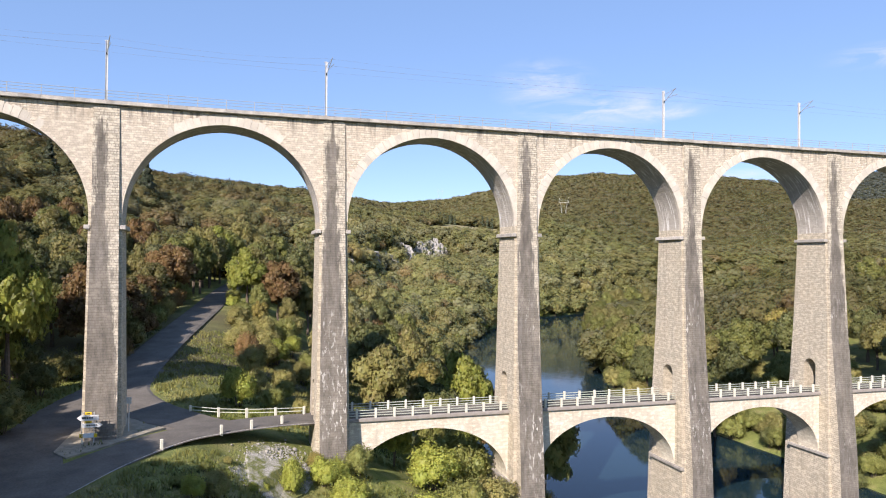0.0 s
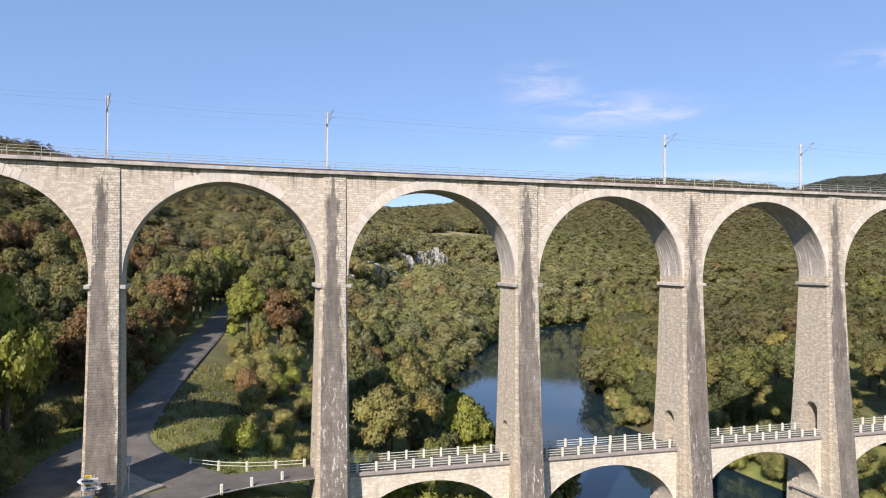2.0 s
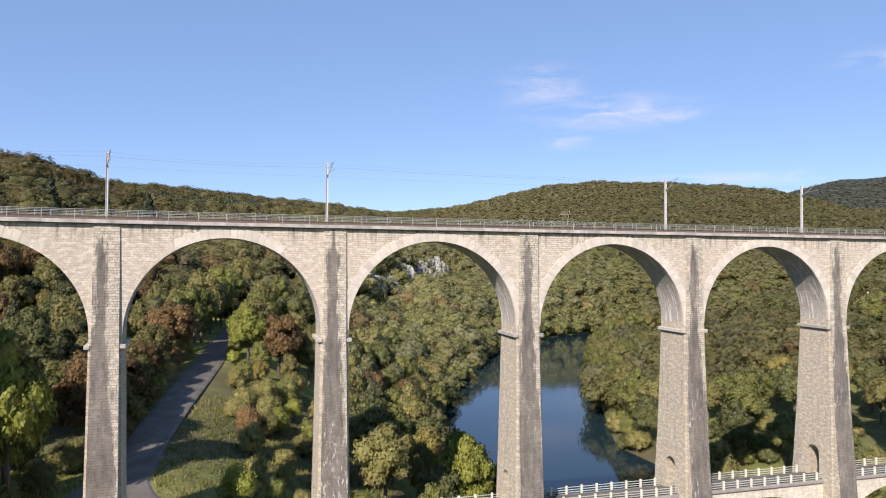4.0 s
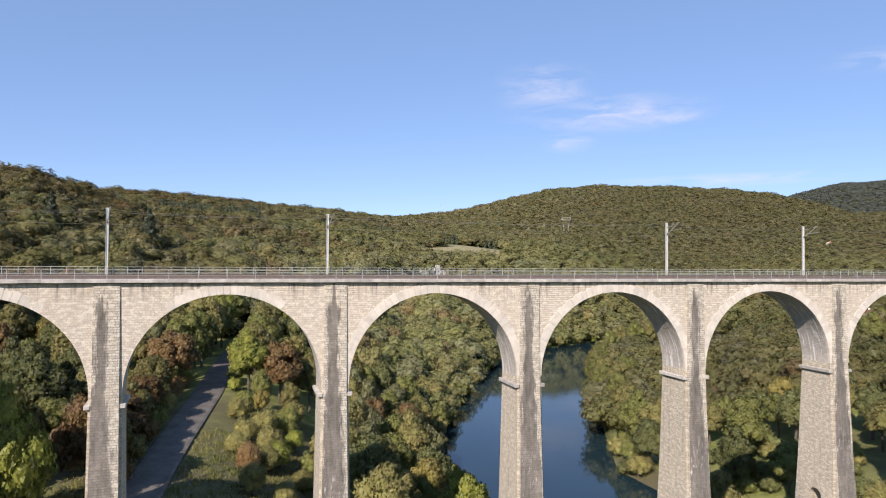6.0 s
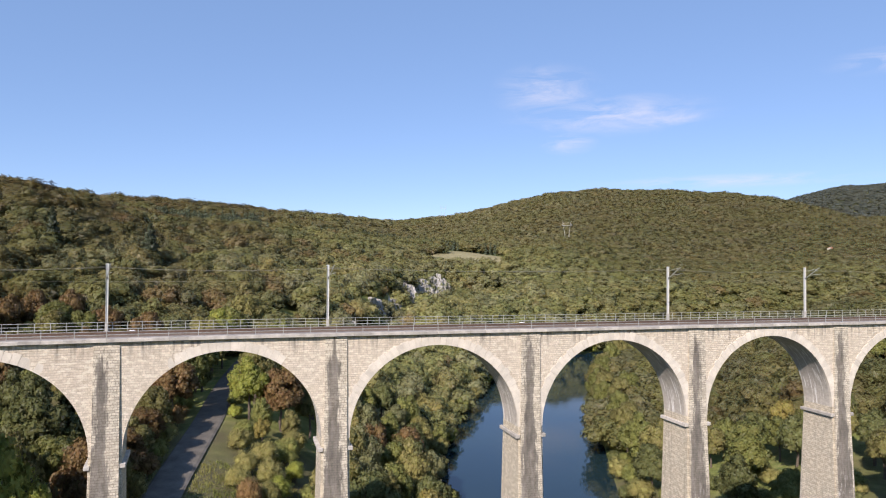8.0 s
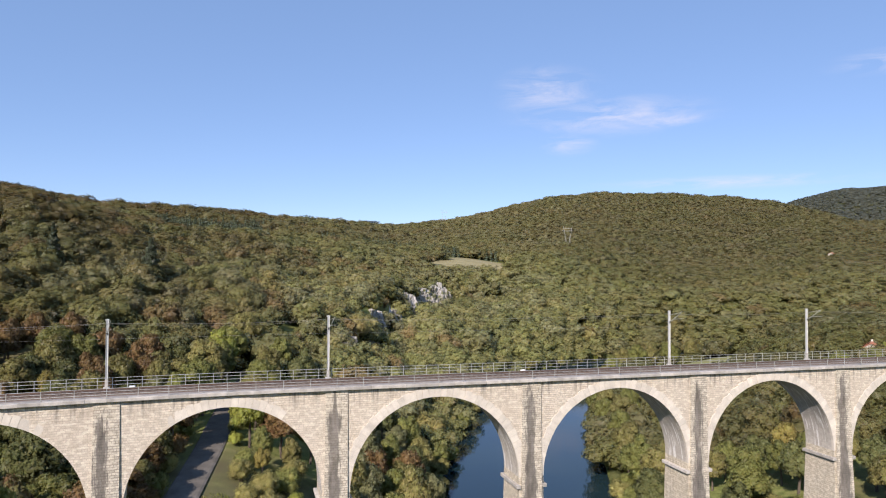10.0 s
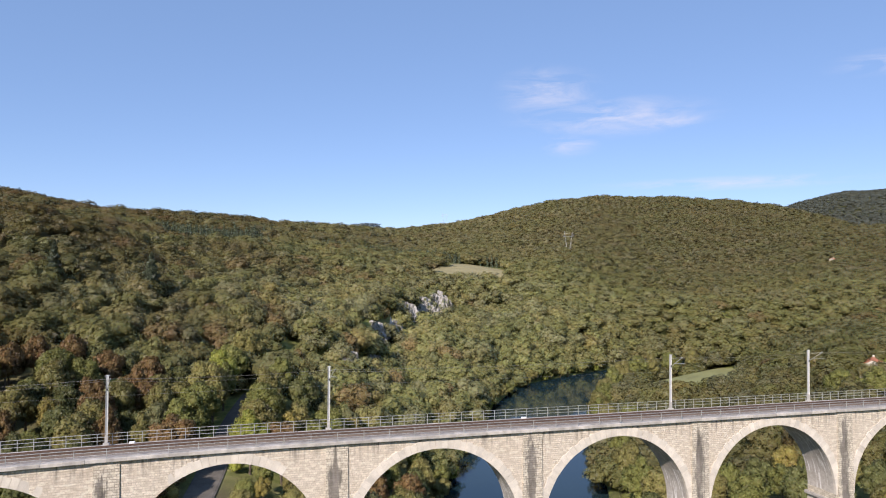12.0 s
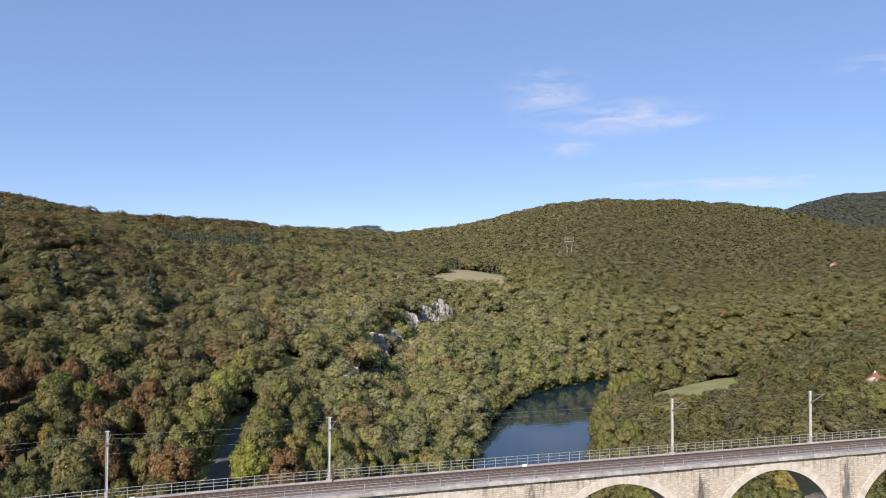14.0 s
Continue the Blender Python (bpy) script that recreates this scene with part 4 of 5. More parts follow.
    t.links.new(tr.outputs[0], mx.inputs[2])
    t.links.new(mx.outputs[0], mg.inputs[1])
    t.links.new(gl.outputs[0], mg.inputs[2])
    # light filters through the gaps between the leaves of a spray
    gap = t.nodes.new("ShaderNodeBsdfTransparent")
    mp_ = t.nodes.new("ShaderNodeMixShader")
    mp_.inputs[0].default_value = porous
    t.links.new(mg.outputs[0], mp_.inputs[1])
    t.links.new(gap.outputs[0], mp_.inputs[2])
    t.links.new(mp_.outputs[0], out.inputs["Surface"])
    return m


M_leaf = leaf_material("tree_leaves", "object", 0.84, 1.18, 1.1, 0.2, 0.22)
M_woods = leaf_material("woodland_leaves", "tint", 0.92, 1.08, 0.6, 0.2, 0.44)
rng = np.random.default_rng(7)


def ico(sub):
    bm = bmesh.new()
    bmesh.ops.create_icosphere(bm, subdivisions=sub, radius=1.0)
    bmesh.ops.triangulate(bm, faces=bm.faces)
    v = np.array([p.co[:] for p in bm.verts])
    f = np.array([[q.index for q in p.verts] for p in bm.faces])
    bm.free()
    return v, f


ICO1, ICO2 = ico(1), ico(2)


def leaf_cards(centres, normals, size, r, tilt=0.85):
    """Small leaf sprays, one triangle each, set at all angles but leaning outwards."""
    n = len(centres)
    nr = normals + r.normal(0, tilt, (n, 3)) + [0, 0, 0.35]
    nr /= np.linalg.norm(nr, axis=1, keepdims=True) + 1e-9
    a = np.cross(nr, r.normal(0, 1, (n, 3)))
    a /= np.linalg.norm(a, axis=1, keepdims=True) + 1e-9
    b = np.cross(nr, a)
    s = size * r.uniform(0.55, 1.45, (n, 1))
    v = np.stack([centres - a * s, centres + a * s * 0.5 - b * s * 0.8, centres + a * s * 0.6 + b * s * 0.8], 1).reshape(-1, 3)
    k = np.arange(n)[:, None] * 3
    return v, k + [[0, 1, 2]]


def unit(v):
    return v / (np.linalg.norm(v, axis=1, keepdims=True) + 1e-9)


def crown(seed, lobes, cards, size, core, height=1.0, cone=False, loose=0.0, ragged=0.24, lift=0.2, fuzz=(0.7, 1.15), tilt=0.85, below=-0.55):
    """A unit crown about 1 in radius, from z 0 to 2*height: boughs of leaf sprays round small cores. Gives points, faces and the way each point faces."""
    r = np.random.default_rng(seed)
    V, F, N, base = [], [], [], 0
    iv, jf = core
    mid = np.array([0, 0, height * 0.8])
    for k in range(lobes):
        if cone:
            z = (k + 0.5) / lobes
            rad = 0.66 * (1 - z) + 0.05
            ang = k * 2.4
            c = np.array([math.cos(ang) * rad * 0.3, math.sin(ang) * rad * 0.3, z * 2 * height])
            ext = np.array([rad, rad, 1.7 * height / lobes])
        elif lobes == 1:
            c, ext = np.array([0, 0, height]), np.array([0.92, 0.92, 0.92 * height])
        else:
            # boughs spread evenly over a dome, the larger ones outside
            q = (k + 0.5) / lobes
            up = 1 - 1.55 * q + r.normal(0, 0.12)
            flat = math.sqrt(max(0.05, 1 - min(1, abs(up)) ** 2))
            ang = k * 2.39996 + r.uniform(-0.4, 0.4)
            rad = r.uniform(0.42, 0.68) if k % 4 else r.uniform(0.1, 0.4)
            c = np.array([math.cos(ang) * flat * rad, math.sin(ang) * flat * rad, height * (1 + up * rad * 1.05)])
            e = 1.28 / math.sqrt(lobes) * r.uniform(0.75, 1.3) + 0.06
            ext = np.array([e, e, e * r.uniform(0.65, 0.95)])
        if loose:
            ext = ext * [1.15, 1.15, 1.6]
            c[2] *= 0.85
        # an uneven leafy body
        way = unit(r.normal(0, 1, (5, 3)))
        lump = (1 + 0.07 * np.cos(iv @ way.T * 4.0 + r.uniform(0, 6.28, 5)).sum(1) + r.normal(0, 0.05, len(iv)))[:, None]
        pv = c + iv * lump * ext * 0.72
        V.append(pv)
        N.append(unit(unit(iv / ext) * 0.8 + unit(pv - mid) * 0.5 + [0, 0, lift] + r.normal(0, ragged * 0.6, iv.shape)))
        F.append(jf + base)
        base += len(iv)
        d = unit(r.normal(0, 1, (cards // lobes, 3)))
        d[:, 2] = np.where(d[:, 2] < below, -d[:, 2], d[:, 2])
        spot = c + d * ext * r.uniform(fuzz[0], fuzz[1] + loose, (len(d), 1))
        v, f = leaf_cards(spot, d, size, r, tilt)
        face = unit(d * 0.8 + unit(spot - mid) * 0.5 + [0, 0, lift] + r.normal(0, ragged, d.shape))
        V.append(v)
        N.append(np.repeat(face, 3, 0))
        F.append(f + base)
        base += len(v)
    return np.concatenate(V), np.concatenate(F), np.concatenate(N)


def leafy_mesh(name, v, f, n, material):
    me = make_mesh(name, v, f, material)
    at = me.attributes.new("lean", "FLOAT_VECTOR", "POINT")
    at.data.foreach_set("vector", np.asarray(n, np.float32).ravel())
    return me


def trunk_mesh(seed, tall, spread):
    r = random.Random(seed)
    bm = bmesh.new()
    lean = [(0, 0, -0.6)]
    x = y = 0.0
    for k in range(1, 6):
        x += r.uniform(-0.18, 0.18)
        y += r.uniform(-0.18, 0.18)
        lean.append((x, y, tall * 0.72 * k / 5))
    tube(bm, lean, 0.026 * tall, 7, 0.008 * tall)
    for k in range(7):
        z = tall * r.uniform(0.28, 0.62)
        a = r.uniform(0, 6.28)
        p = Vector((x * z / tall, y * z / tall, z))
        q = p + Vector((math.cos(a), math.sin(a), 0.8)) * spread * 0.28
        e = p + Vector((math.cos(a + 0.3), math.sin(a + 0.3), 1.1)) * spread * 0.5
        tube(bm, [p, q, e], 0.011 * tall, 5, 0.004 * tall)
    return bm


# prototypes are 10 m tall; the crown fills the upper four fifths
HERO = []
WIDE = (3.6, 3.2, 4.0, 3.4, 3.0, 3.8, 3.5)


def tree_proto(k, lobes, cards, size):
    tree = empty("tree")
    part("trunk", trunk_mesh(k, 10, 3.4), M_bark, tree)
    v, f, n = crown(20 + k, lobes, cards, size, ICO2 if k >= 7 else ICO1, 1.0)
    w_ = WIDE[k % 7]
    shared("crown", leafy_mesh("crown", v * [w_, w_, 4.75] + [0, 0, 0.55], f, n, M_leaf), tree)
    return tree


for k in range(7):
    HERO.append(tree_proto(k, 46, 13000, 0.04))
for k in range(3):
    tree = empty("shrub")
    v, f, n = crown(60 + k, 34, 9000, 0.042, ICO1, 1.0, loose=0.22, ragged=0.4)
    v = v * [5.2, 5.2, 4.9] + [0, 0, -0.2]
    shared("foliage", leafy_mesh("foliage", v, f, n, M_leaf), tree)
    bm = bmesh.new()
    for q in range(5):
        a = q * 1.26
        tube(bm, [(0.3 * math.cos(a), 0.3 * math.sin(a), -0.8), (1.6 * math.cos(a), 1.6 * math.sin(a), 4.0)], 0.16, 5, 0.05)
    part("stem", bm, M_bark, tree)
    HERO.append(tree)
for k in range(7):
    HERO.append(tree_proto(k + 7, 30, 6500, 0.054))
for k in range(2):
    tree = empty("conifer")
    part("trunk", trunk_mesh(90 + k, 10, 1.4), M_bark, tree)
    v, f, n = crown(90 + k, 16, 4200, 0.06, ICO1, 1.0, cone=True, ragged=0.4)
    shared("crown", leafy_mesh("crown", v * [3.4, 3.4, 4.6] + [0, 0, 0.9], f, n, M_leaf), tree)
    HERO.append(tree)

GREEN, DEEP, LIME = (0.258, 0.270, 0.082), (0.185, 0.198, 0.074), (0.345, 0.370, 0.078)
OLIVE, GOLD, RUST, GREY = (0.310, 0.286, 0.102), (0.355, 0.300, 0.090), (0.290, 0.190, 0.082), (0.268, 0.272, 0.125)
SPRUCE = (0.135, 0.165, 0.098)
USED = set()


def plant(kind, x, y, tall, hue, wide=1.0, turn=0.0, z=None):
    k = kind
    h = float(ground_z(x, y)) if z is None else z
    m = pose(x, y, h, 0, 0, turn) @ Matrix.Diagonal((tall / 10 * wide, tall / 10 * wide, tall / 10, 1))
    src = HERO[k]
    if k not in USED:
        USED.add(k)
        ob = src
        ob.matrix_basis = m
    else:
        ob = copy_thing(src, pose(0, 0, 0))
        ob.matrix_basis = m
    what = "shrub" if 7 <= k < 10 else ("conifer" if k >= 17 else "tree")
    tone = {GREEN: "green", DEEP: "dark green", LIME: "bright yellow-green", OLIVE: "olive green", GOLD: "golden yellow", RUST: "rust brown autumn", GREY: "grey-green", SPRUCE: "dark blue-green"}[hue]
    tagged(ob, f"{tone} spreading conifer rising from the woods" if k >= 17 else f"{tone} broadleaf {what} growing on the valley slope", what, "trees round the viaduct")
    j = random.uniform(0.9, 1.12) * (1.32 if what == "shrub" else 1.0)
    # shade on the left slope, put into the leaf colour of its trees
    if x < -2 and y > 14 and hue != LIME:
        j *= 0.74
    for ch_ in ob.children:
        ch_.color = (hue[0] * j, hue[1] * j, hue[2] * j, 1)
    return ob


# trees that stand out near the viaduct; some unseen, added for shade
for row in (
        (12, 1.6, 99, 15, DEEP, 0.9, 0), (13, 3.2, 112, 16, GREEN, 0.9, 80), (10, 4.8, 126, 16, OLIVE, 0.9, 200), (14, 7.2, 140, 16, GREEN, 0.9, 300),
        (17, -27, 243, 22, SPRUCE, 1.15, 0), (18, -58, 214, 19, SPRUCE, 0.9, 40),
        (0, -12, 11.5, 23, LIME, 0.68, 10), (2, -15, 21.2, 20, OLIVE, 0.72, 80), (3, -14.5, -5.5, 16, DEEP, 1.1, 30), (1, -21, 3, 15, GREEN, 1, 200),
        # unseen row left of the view, added to shade the lane
        (1, -15.5, -29.8, 24, DEEP, 0.8, 0), (2, -17, -41.8, 25, GREEN, 0.9, 60), (5, -20, -52.8, 24, DEEP, 1, 120), (3, -25, -36.8, 25, OLIVE, 1, 20), (6, -24, -64.8, 24, GREEN, 1, 20), (0, -27, -25.8, 20, DEEP, 1, 70), (1, -29, -17.8, 24, GREEN, 1, 130), (5, -20, -45.8, 24, OLIVE, 1, 220), (2, -22, -32.8, 24, DEEP, 1, 310), (0, -28, -10.8, 21, OLIVE, 1.1, 180), (6, -36, -20.8, 26, GREEN, 1.1, 240), (4, -32, 2, 20, DEEP, 1.1, 300),
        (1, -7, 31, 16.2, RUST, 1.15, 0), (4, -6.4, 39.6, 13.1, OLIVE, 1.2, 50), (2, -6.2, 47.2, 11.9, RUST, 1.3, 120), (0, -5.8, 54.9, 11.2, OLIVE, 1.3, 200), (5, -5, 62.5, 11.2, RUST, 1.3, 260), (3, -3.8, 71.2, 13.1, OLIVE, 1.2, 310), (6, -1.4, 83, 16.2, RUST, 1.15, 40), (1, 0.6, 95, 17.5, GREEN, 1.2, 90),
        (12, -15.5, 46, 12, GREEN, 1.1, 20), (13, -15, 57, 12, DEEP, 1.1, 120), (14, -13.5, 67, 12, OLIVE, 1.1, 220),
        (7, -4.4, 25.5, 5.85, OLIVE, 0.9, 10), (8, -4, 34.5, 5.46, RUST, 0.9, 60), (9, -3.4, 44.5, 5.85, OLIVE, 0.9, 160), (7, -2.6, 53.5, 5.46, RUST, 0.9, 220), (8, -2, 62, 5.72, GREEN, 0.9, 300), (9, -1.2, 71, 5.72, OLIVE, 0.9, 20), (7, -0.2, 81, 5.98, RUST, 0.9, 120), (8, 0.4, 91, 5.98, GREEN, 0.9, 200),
          
        (8, 19, 57.5, 6, OLIVE, 0.9, 0), (7, 13.2, 52, 4.8, OLIVE, 1, 10), (8, 14.6, 59.5, 5.2, OLIVE, 1, 60), (9, 13.4, 69.5, 5.4, OLIVE, 1, 110), (7, 14, 75.5, 5.2, GREEN, 1, 160), (8, 18.2, 65.5, 6.2, OLIVE, 1, 210), (9, 22.5, 70, 6.5, GREEN, 1, 260), (7, 20.5, 51.5, 5.6, LIME, 1, 310),   (7, 24.5, 76.5, 6.5, OLIVE, 1, 90), (7, 24, 63, 5, LIME, 0.9, 140), (9, 18.5, 48, 5.5, OLIVE, 0.9, 0), (8, 26.5, 54, 5, GREEN, 0.9, 60), (9, 24.5, 44, 4.6, OLIVE, 0.9, 10), (7, 28, 36, 4.6, GREEN, 0.9, 10), (8, 26, 27, 4.2, LIME, 0.9, 10), (9, 31.5, 21, 4.5, GREEN, 0.9, 70),
        (7, 25, -14.8, 5, GREEN, 1, 20), (8, 34, -6.8, 6, LIME, 1, 140), (9, 39, -3.8, 6, GREEN, 1, 250), 
        (9, 28, -11.8, 4.5, LIME, 1, 200), (8, 23, -5.3, 3.6, LIME, 1, 60), (7, 34, -11.8, 6, GREEN, 1, 10), (8, 41, -7.8, 6, LIME, 1, 10), (9, 44, -1.8, 7, OLIVE, 1, 120),
        (7, 14, 14.6, 6, LIME, 0.85, 0), (8, 18.6, 18.2, 3.6, GREEN, 0.9, 40), (9, 22.4, 17.6, 3.2, OLIVE, 0.9, 70),   (9, 15.8, 36.5, 6, OLIVE, 0.8, 200), (8, 16.4, 25.5, 4, OLIVE, 0.9, 250),  
        (7, 15.2, 44.8, 6.5, RUST, 0.7, 15), (9, 20.9, 34.6, 5, OLIVE, 0.9, 320), (8, 20.5, 26.5, 3.6, GREEN, 0.9, 80),
        (0, 15, 88.2, 15.5, LIME, 1, 0), (2, 22.5, 88.5, 15.5, RUST, 1.1, 90), (3, 16.5, 101, 16, OLIVE, 1.1, 140), (5, 18.5, 115, 16, GREEN, 1.1, 40), (1, 20, 130, 16, OLIVE, 1.1, 300), (4, 24, 146, 16, GREEN, 1.1, 200), (6, 1.5, 112, 17, GREEN, 1.1, 20), (2, 3, 128, 18, OLIVE, 1.1, 80), (0, 5.5, 146, 18, LIME, 1.1, 220), (3, 9, 162, 18, GREEN, 1.1, 10), (5, 14, 178, 18, OLIVE, 1.1, 150), (4, 18, 79, 10, GREEN, 0.95, 30), (1, 29.6, 94, 15, OLIVE, 0.9, 200), (5, 33, 80.7, 13, DEEP, 0.8, 100), (3, 24.3, 80.3, 10, OLIVE, 0.8, 20), (6, 17.8, 74.3, 7, GOLD, 0.9, 70),
        (9, 19.6, -6.8, 4.6, LIME, 0.62, 0), (8, 24.6, -4.9, 3.6, LIME, 0.7, 0), (7, 10.8, -19.6, 2.4, LIME, 0.9, 0), (9, 12.6, -19, 2.8, OLIVE, 0.9, 0), (7, 22.3, -3.2, 2.2, GOLD, 0.9, 0), (9, 20.8, -9.5, 3, GOLD, 1, 0),
        (1, 148, 160, 17, GREEN, 1, 0), (2, 155, 172, 18, OLIVE, 1, 60), (0, 161, 190, 18, GREEN, 1, 110), (5, 170, 205, 18, OLIVE, 1, 20), (3, 180, 219, 19, GREEN, 1, 200), (6, 191, 238, 19, OLIVE, 1, 310), (4, 204, 252, 20, GREEN, 1, 70), (1, 219, 268, 20, OLIVE, 1, 10), (2, 236, 281, 20, GREEN, 1, 170), (0, 254, 293, 20, OLIVE, 1, 260), (5, 274, 303, 20, GREEN, 1, 40), (3, 296, 311, 20, OLIVE, 1, 90), (6, 320, 319, 20, GREEN, 1, 120), (1, 346, 327, 20, OLIVE, 1, 220), (4, 374, 333, 20, GREEN, 1, 20), (2, 404, 337, 20, OLIVE, 1, 20),
        (0, 228, 112, 14.5, GREEN, 1.1, 0), (3, 238, 108, 15, OLIVE, 1.1, 90), (5, 221, 122, 14, GREEN, 1.1, 190), (6, 247, 124, 12, LIME, 1.0, 40),
        # more unseen trees out to the left, added to deepen that shade
        (1, -12, -42, 24, DEEP, 0.8, 0), (4, -13, -52, 25, GREEN, 0.8, 60), (6, -17, -36, 20, DEEP, 1.1, 40), (0, -21.5, -40, 22, GREEN, 1.1, 90), (2, -25.5, -44.5, 24, DEEP, 1.1, 140), (5, -12.2, -35.5, 22, GREEN, 0.9, 190), (3, -12.5, -46, 26, DEEP, 0.9, 230), (4, -23.5, -30.5, 20.5, DEEP, 1, 20), (11, -12, -14, 11.5, DEEP, 1.1, 0), (12, -11.5, -22.5, 15, GREEN, 1, 50), (13, -10.5, -30.5, 20, DEEP, 1.05, 90), (14, -15.5, -18.5, 14, GREEN, 1.1, 140), (2, -25.5, -24, 21, GREEN, 1, 120),
        (7, -9.8, 3, 5.5, DEEP, 1, 0), (8, -12, -6.5, 6, DEEP, 1, 50), (9, -14.5, 9, 7, GREEN, 1, 100), (7, -10, 17.5, 5.5, DEEP, 1, 150), (8, -17.5, 16, 7, OLIVE, 1, 200), (9, -18, -1.5, 7, DEEP, 1, 250), (7, -21.5, 8, 7, GREEN, 1, 300), (8, -8.8, 24.5, 5, OLIVE, 1, 350), (9, -15, 26, 7, DEEP, 1, 20), (7, -23, 24, 8, OLIVE, 1, 70),
        (7, 11.8, 96, 4, GREEN, 1, 180), (8, 12, 88, 3.6, LIME, 1, 40),
        # tall and out of view: added to shade the embankment
        (10, -8.5, -37, 24, DEEP, 1, 30), (15, -9, -44, 27, GREEN, 1, 100), (16, -14, -26, 21, DEEP, 1, 200),
        (3, 48.6, 26, 20, LIME, 0.85, 0), (4, 44.2, 39.7, 9.5, OLIVE, 0.75, 50), (6, 46.9, 45.6, 11, GREEN, 0.8, 150), (9, 52.8, 39, 6, LIME, 0.9, 0), (2, 41, 46.3, 11, DEEP, 0.9, 250),
        (1, 111.4, 45, 14, OLIVE, 1, 0), (0, 121.7, 53, 16, DEEP, 1, 110), (2, 133.8, 64.1, 17, GREEN, 1, 210), (5, 127.8, 43.6, 13, GREEN, 1, 300), (4, 144, 50, 15, RUST, 1, 20), (6, 153.2, 60, 16, OLIVE, 1, 60),
        (5, 116, 77.9, 15, DEEP, 1, 10), (0, 123.9, 97.5, 17, GREEN, 1.05, 140), (3, 131, 115.1, 18, OLIVE, 1, 240), (1, 139, 132.7, 17, GREEN, 1, 330), (2, 149.9, 150.4, 17, OLIVE, 1, 40), (6, 161, 164.3, 17, GREEN, 1, 75), (4, 132.9, 88.1, 16, OLIVE, 1, 200),
        (5, 33, 6, 8, LIME, 1, 0), (8, 37, 2, 7, LIME, 1, 0), (7, 42, 7, 9, GREEN, 1, 0), (9, 47, -4.8, 7.5, GREEN, 1, 90), (0, 40, 14, 11, GREEN, 0.9, 60), (3, 45, 15.6, 11.5, LIME, 0.85, 160), (8, 52, 5, 5.5, OLIVE, 1, 0),
        (7, 25.5, -7.8, 4.6, LIME, 1, 0), (8, 30, -9.8, 6, GREEN, 1, 40), (7, 27, -3, 4.5, GREEN, 0.8, 100), (8, 9.5, -17, 1.3, GREEN, 1.2, 0), (7, 15.6, -11.5, 1.2, LIME, 1, 0), (9, 13.2, -6.6, 0.9, OLIVE, 1.2, 30), (8, 16.8, -8, 1.3, LIME, 0.8, 100), (7, 11.2, -12.6, 1.0, GREEN, 1.3, 15)):
    plant(*row)

# bushes overhanging the river's edge
for k in range(34):
    q = 2.55 + k * 0.105
    i_ = int(q)
    (ax, ay, aw), (bx, by, bw) = RIVER[i_], RIVER[i_ + 1]
    run = math.hypot(bx - ax, by - ay)
    off_ = lerp(aw, bw, q - i_) + 4.6 + 3.0 * (k % 2)
    bxp, byp = lerp(ax, bx, q - i_) + (by - ay) / run * off_, lerp(ay, by, q - i_) - (bx - ax) / run * off_
    if abs(byp - 2.5) > 8:
        plant(7 + k % 3, bxp, byp, 5.6 + 1.4 * math.sin(k * 1.7), (OLIVE, GREEN, DEEP, GREEN)[k % 4], 1.05, k * 47)
for k in range(44):
    q = 3.0 + k * 0.14
    i_ = int(q)
    (ax, ay, aw), (bx, by, bw) = RIVER[i_], RIVER[i_ + 1]
    run = math.hypot(bx - ax, by - ay)
    off_ = lerp(aw, bw, q - i_) + 3.0 + 1.2 * math.sin(k * 1.9)
    bxp, byp = lerp(ax, bx, q - i_) - (by - ay) / run * off_, lerp(ay, by, q - i_) + (bx - ax) / run * off_
    if byp > 50:
        plant(10 + k % 7, bxp, byp, 8.5 + 1.8 * math.sin(k * 1.3), (OLIVE, GREEN, LIME, GREEN, OLIVE)[k % 5], 1.25, k * 53, float(ground_z(bxp, byp)) - 1.4)
for k in range(26):
    plant(7 + k % 3, 117 + (k * 7.3) % 26, 12 + (k * 11.7) % 68, 4.6 + 1.6 * math.sin(k * 1.3), (GREEN, OLIVE, DEEP)[k % 3], 1.1, k * 71)

for k in range(18):
    plant(7 + k % 3, 112.5 + (k * 5.3) % 17, 12 + (k * 7.9) % 36, 4.4 + 1.2 * math.sin(k * 2.1), (DEEP, GREEN, OLIVE)[k % 3], 1.1, k * 61)
for k in range(48):
    plant(7 + k % 3, 122 + (k * 11.3) % 62, 12 + (k * 17.9) % 66, 4.8 + 1.6 * math.sin(k * 1.9), (GREEN, DEEP, OLIVE, DEEP)[k % 4], 1.25, k * 83)

# the woods beyond: where trees may stand
TREE_GAPS = [(247, 130, 10), (255, 137, 9), (228, 228, 14), (243, 240, 24), (256, 236, 22), (262, 263, 28), (282, 280, 20), (205, 566, 22), (224, 566, 26), (222, 598, 34), (243, 560, 22), (245, 606, 40), (258, 648, 34)]
CLIFFS = [(85, 300, 13, 14, 30, 29.5), (103, 342, 11, 10, 40, 32.5), (123, 387, 15, 13, 25, 36.3), (141, 418, 19, 14, 20, 38.5), (159, 445, 25, 15, 15, 39), (58, 209, 12, 16, 55, 22), (70, 250, 12, 14, 50, 24)]
# gaps cut towards the camera so that the cliffs show in its view
TREE_GAPS += [(x_ - 0.22 * q_, y_ - 0.95 * q_, 8.6) for x_, y_, *_ in CLIFFS[:5] for q_ in (4, 13, 22)]


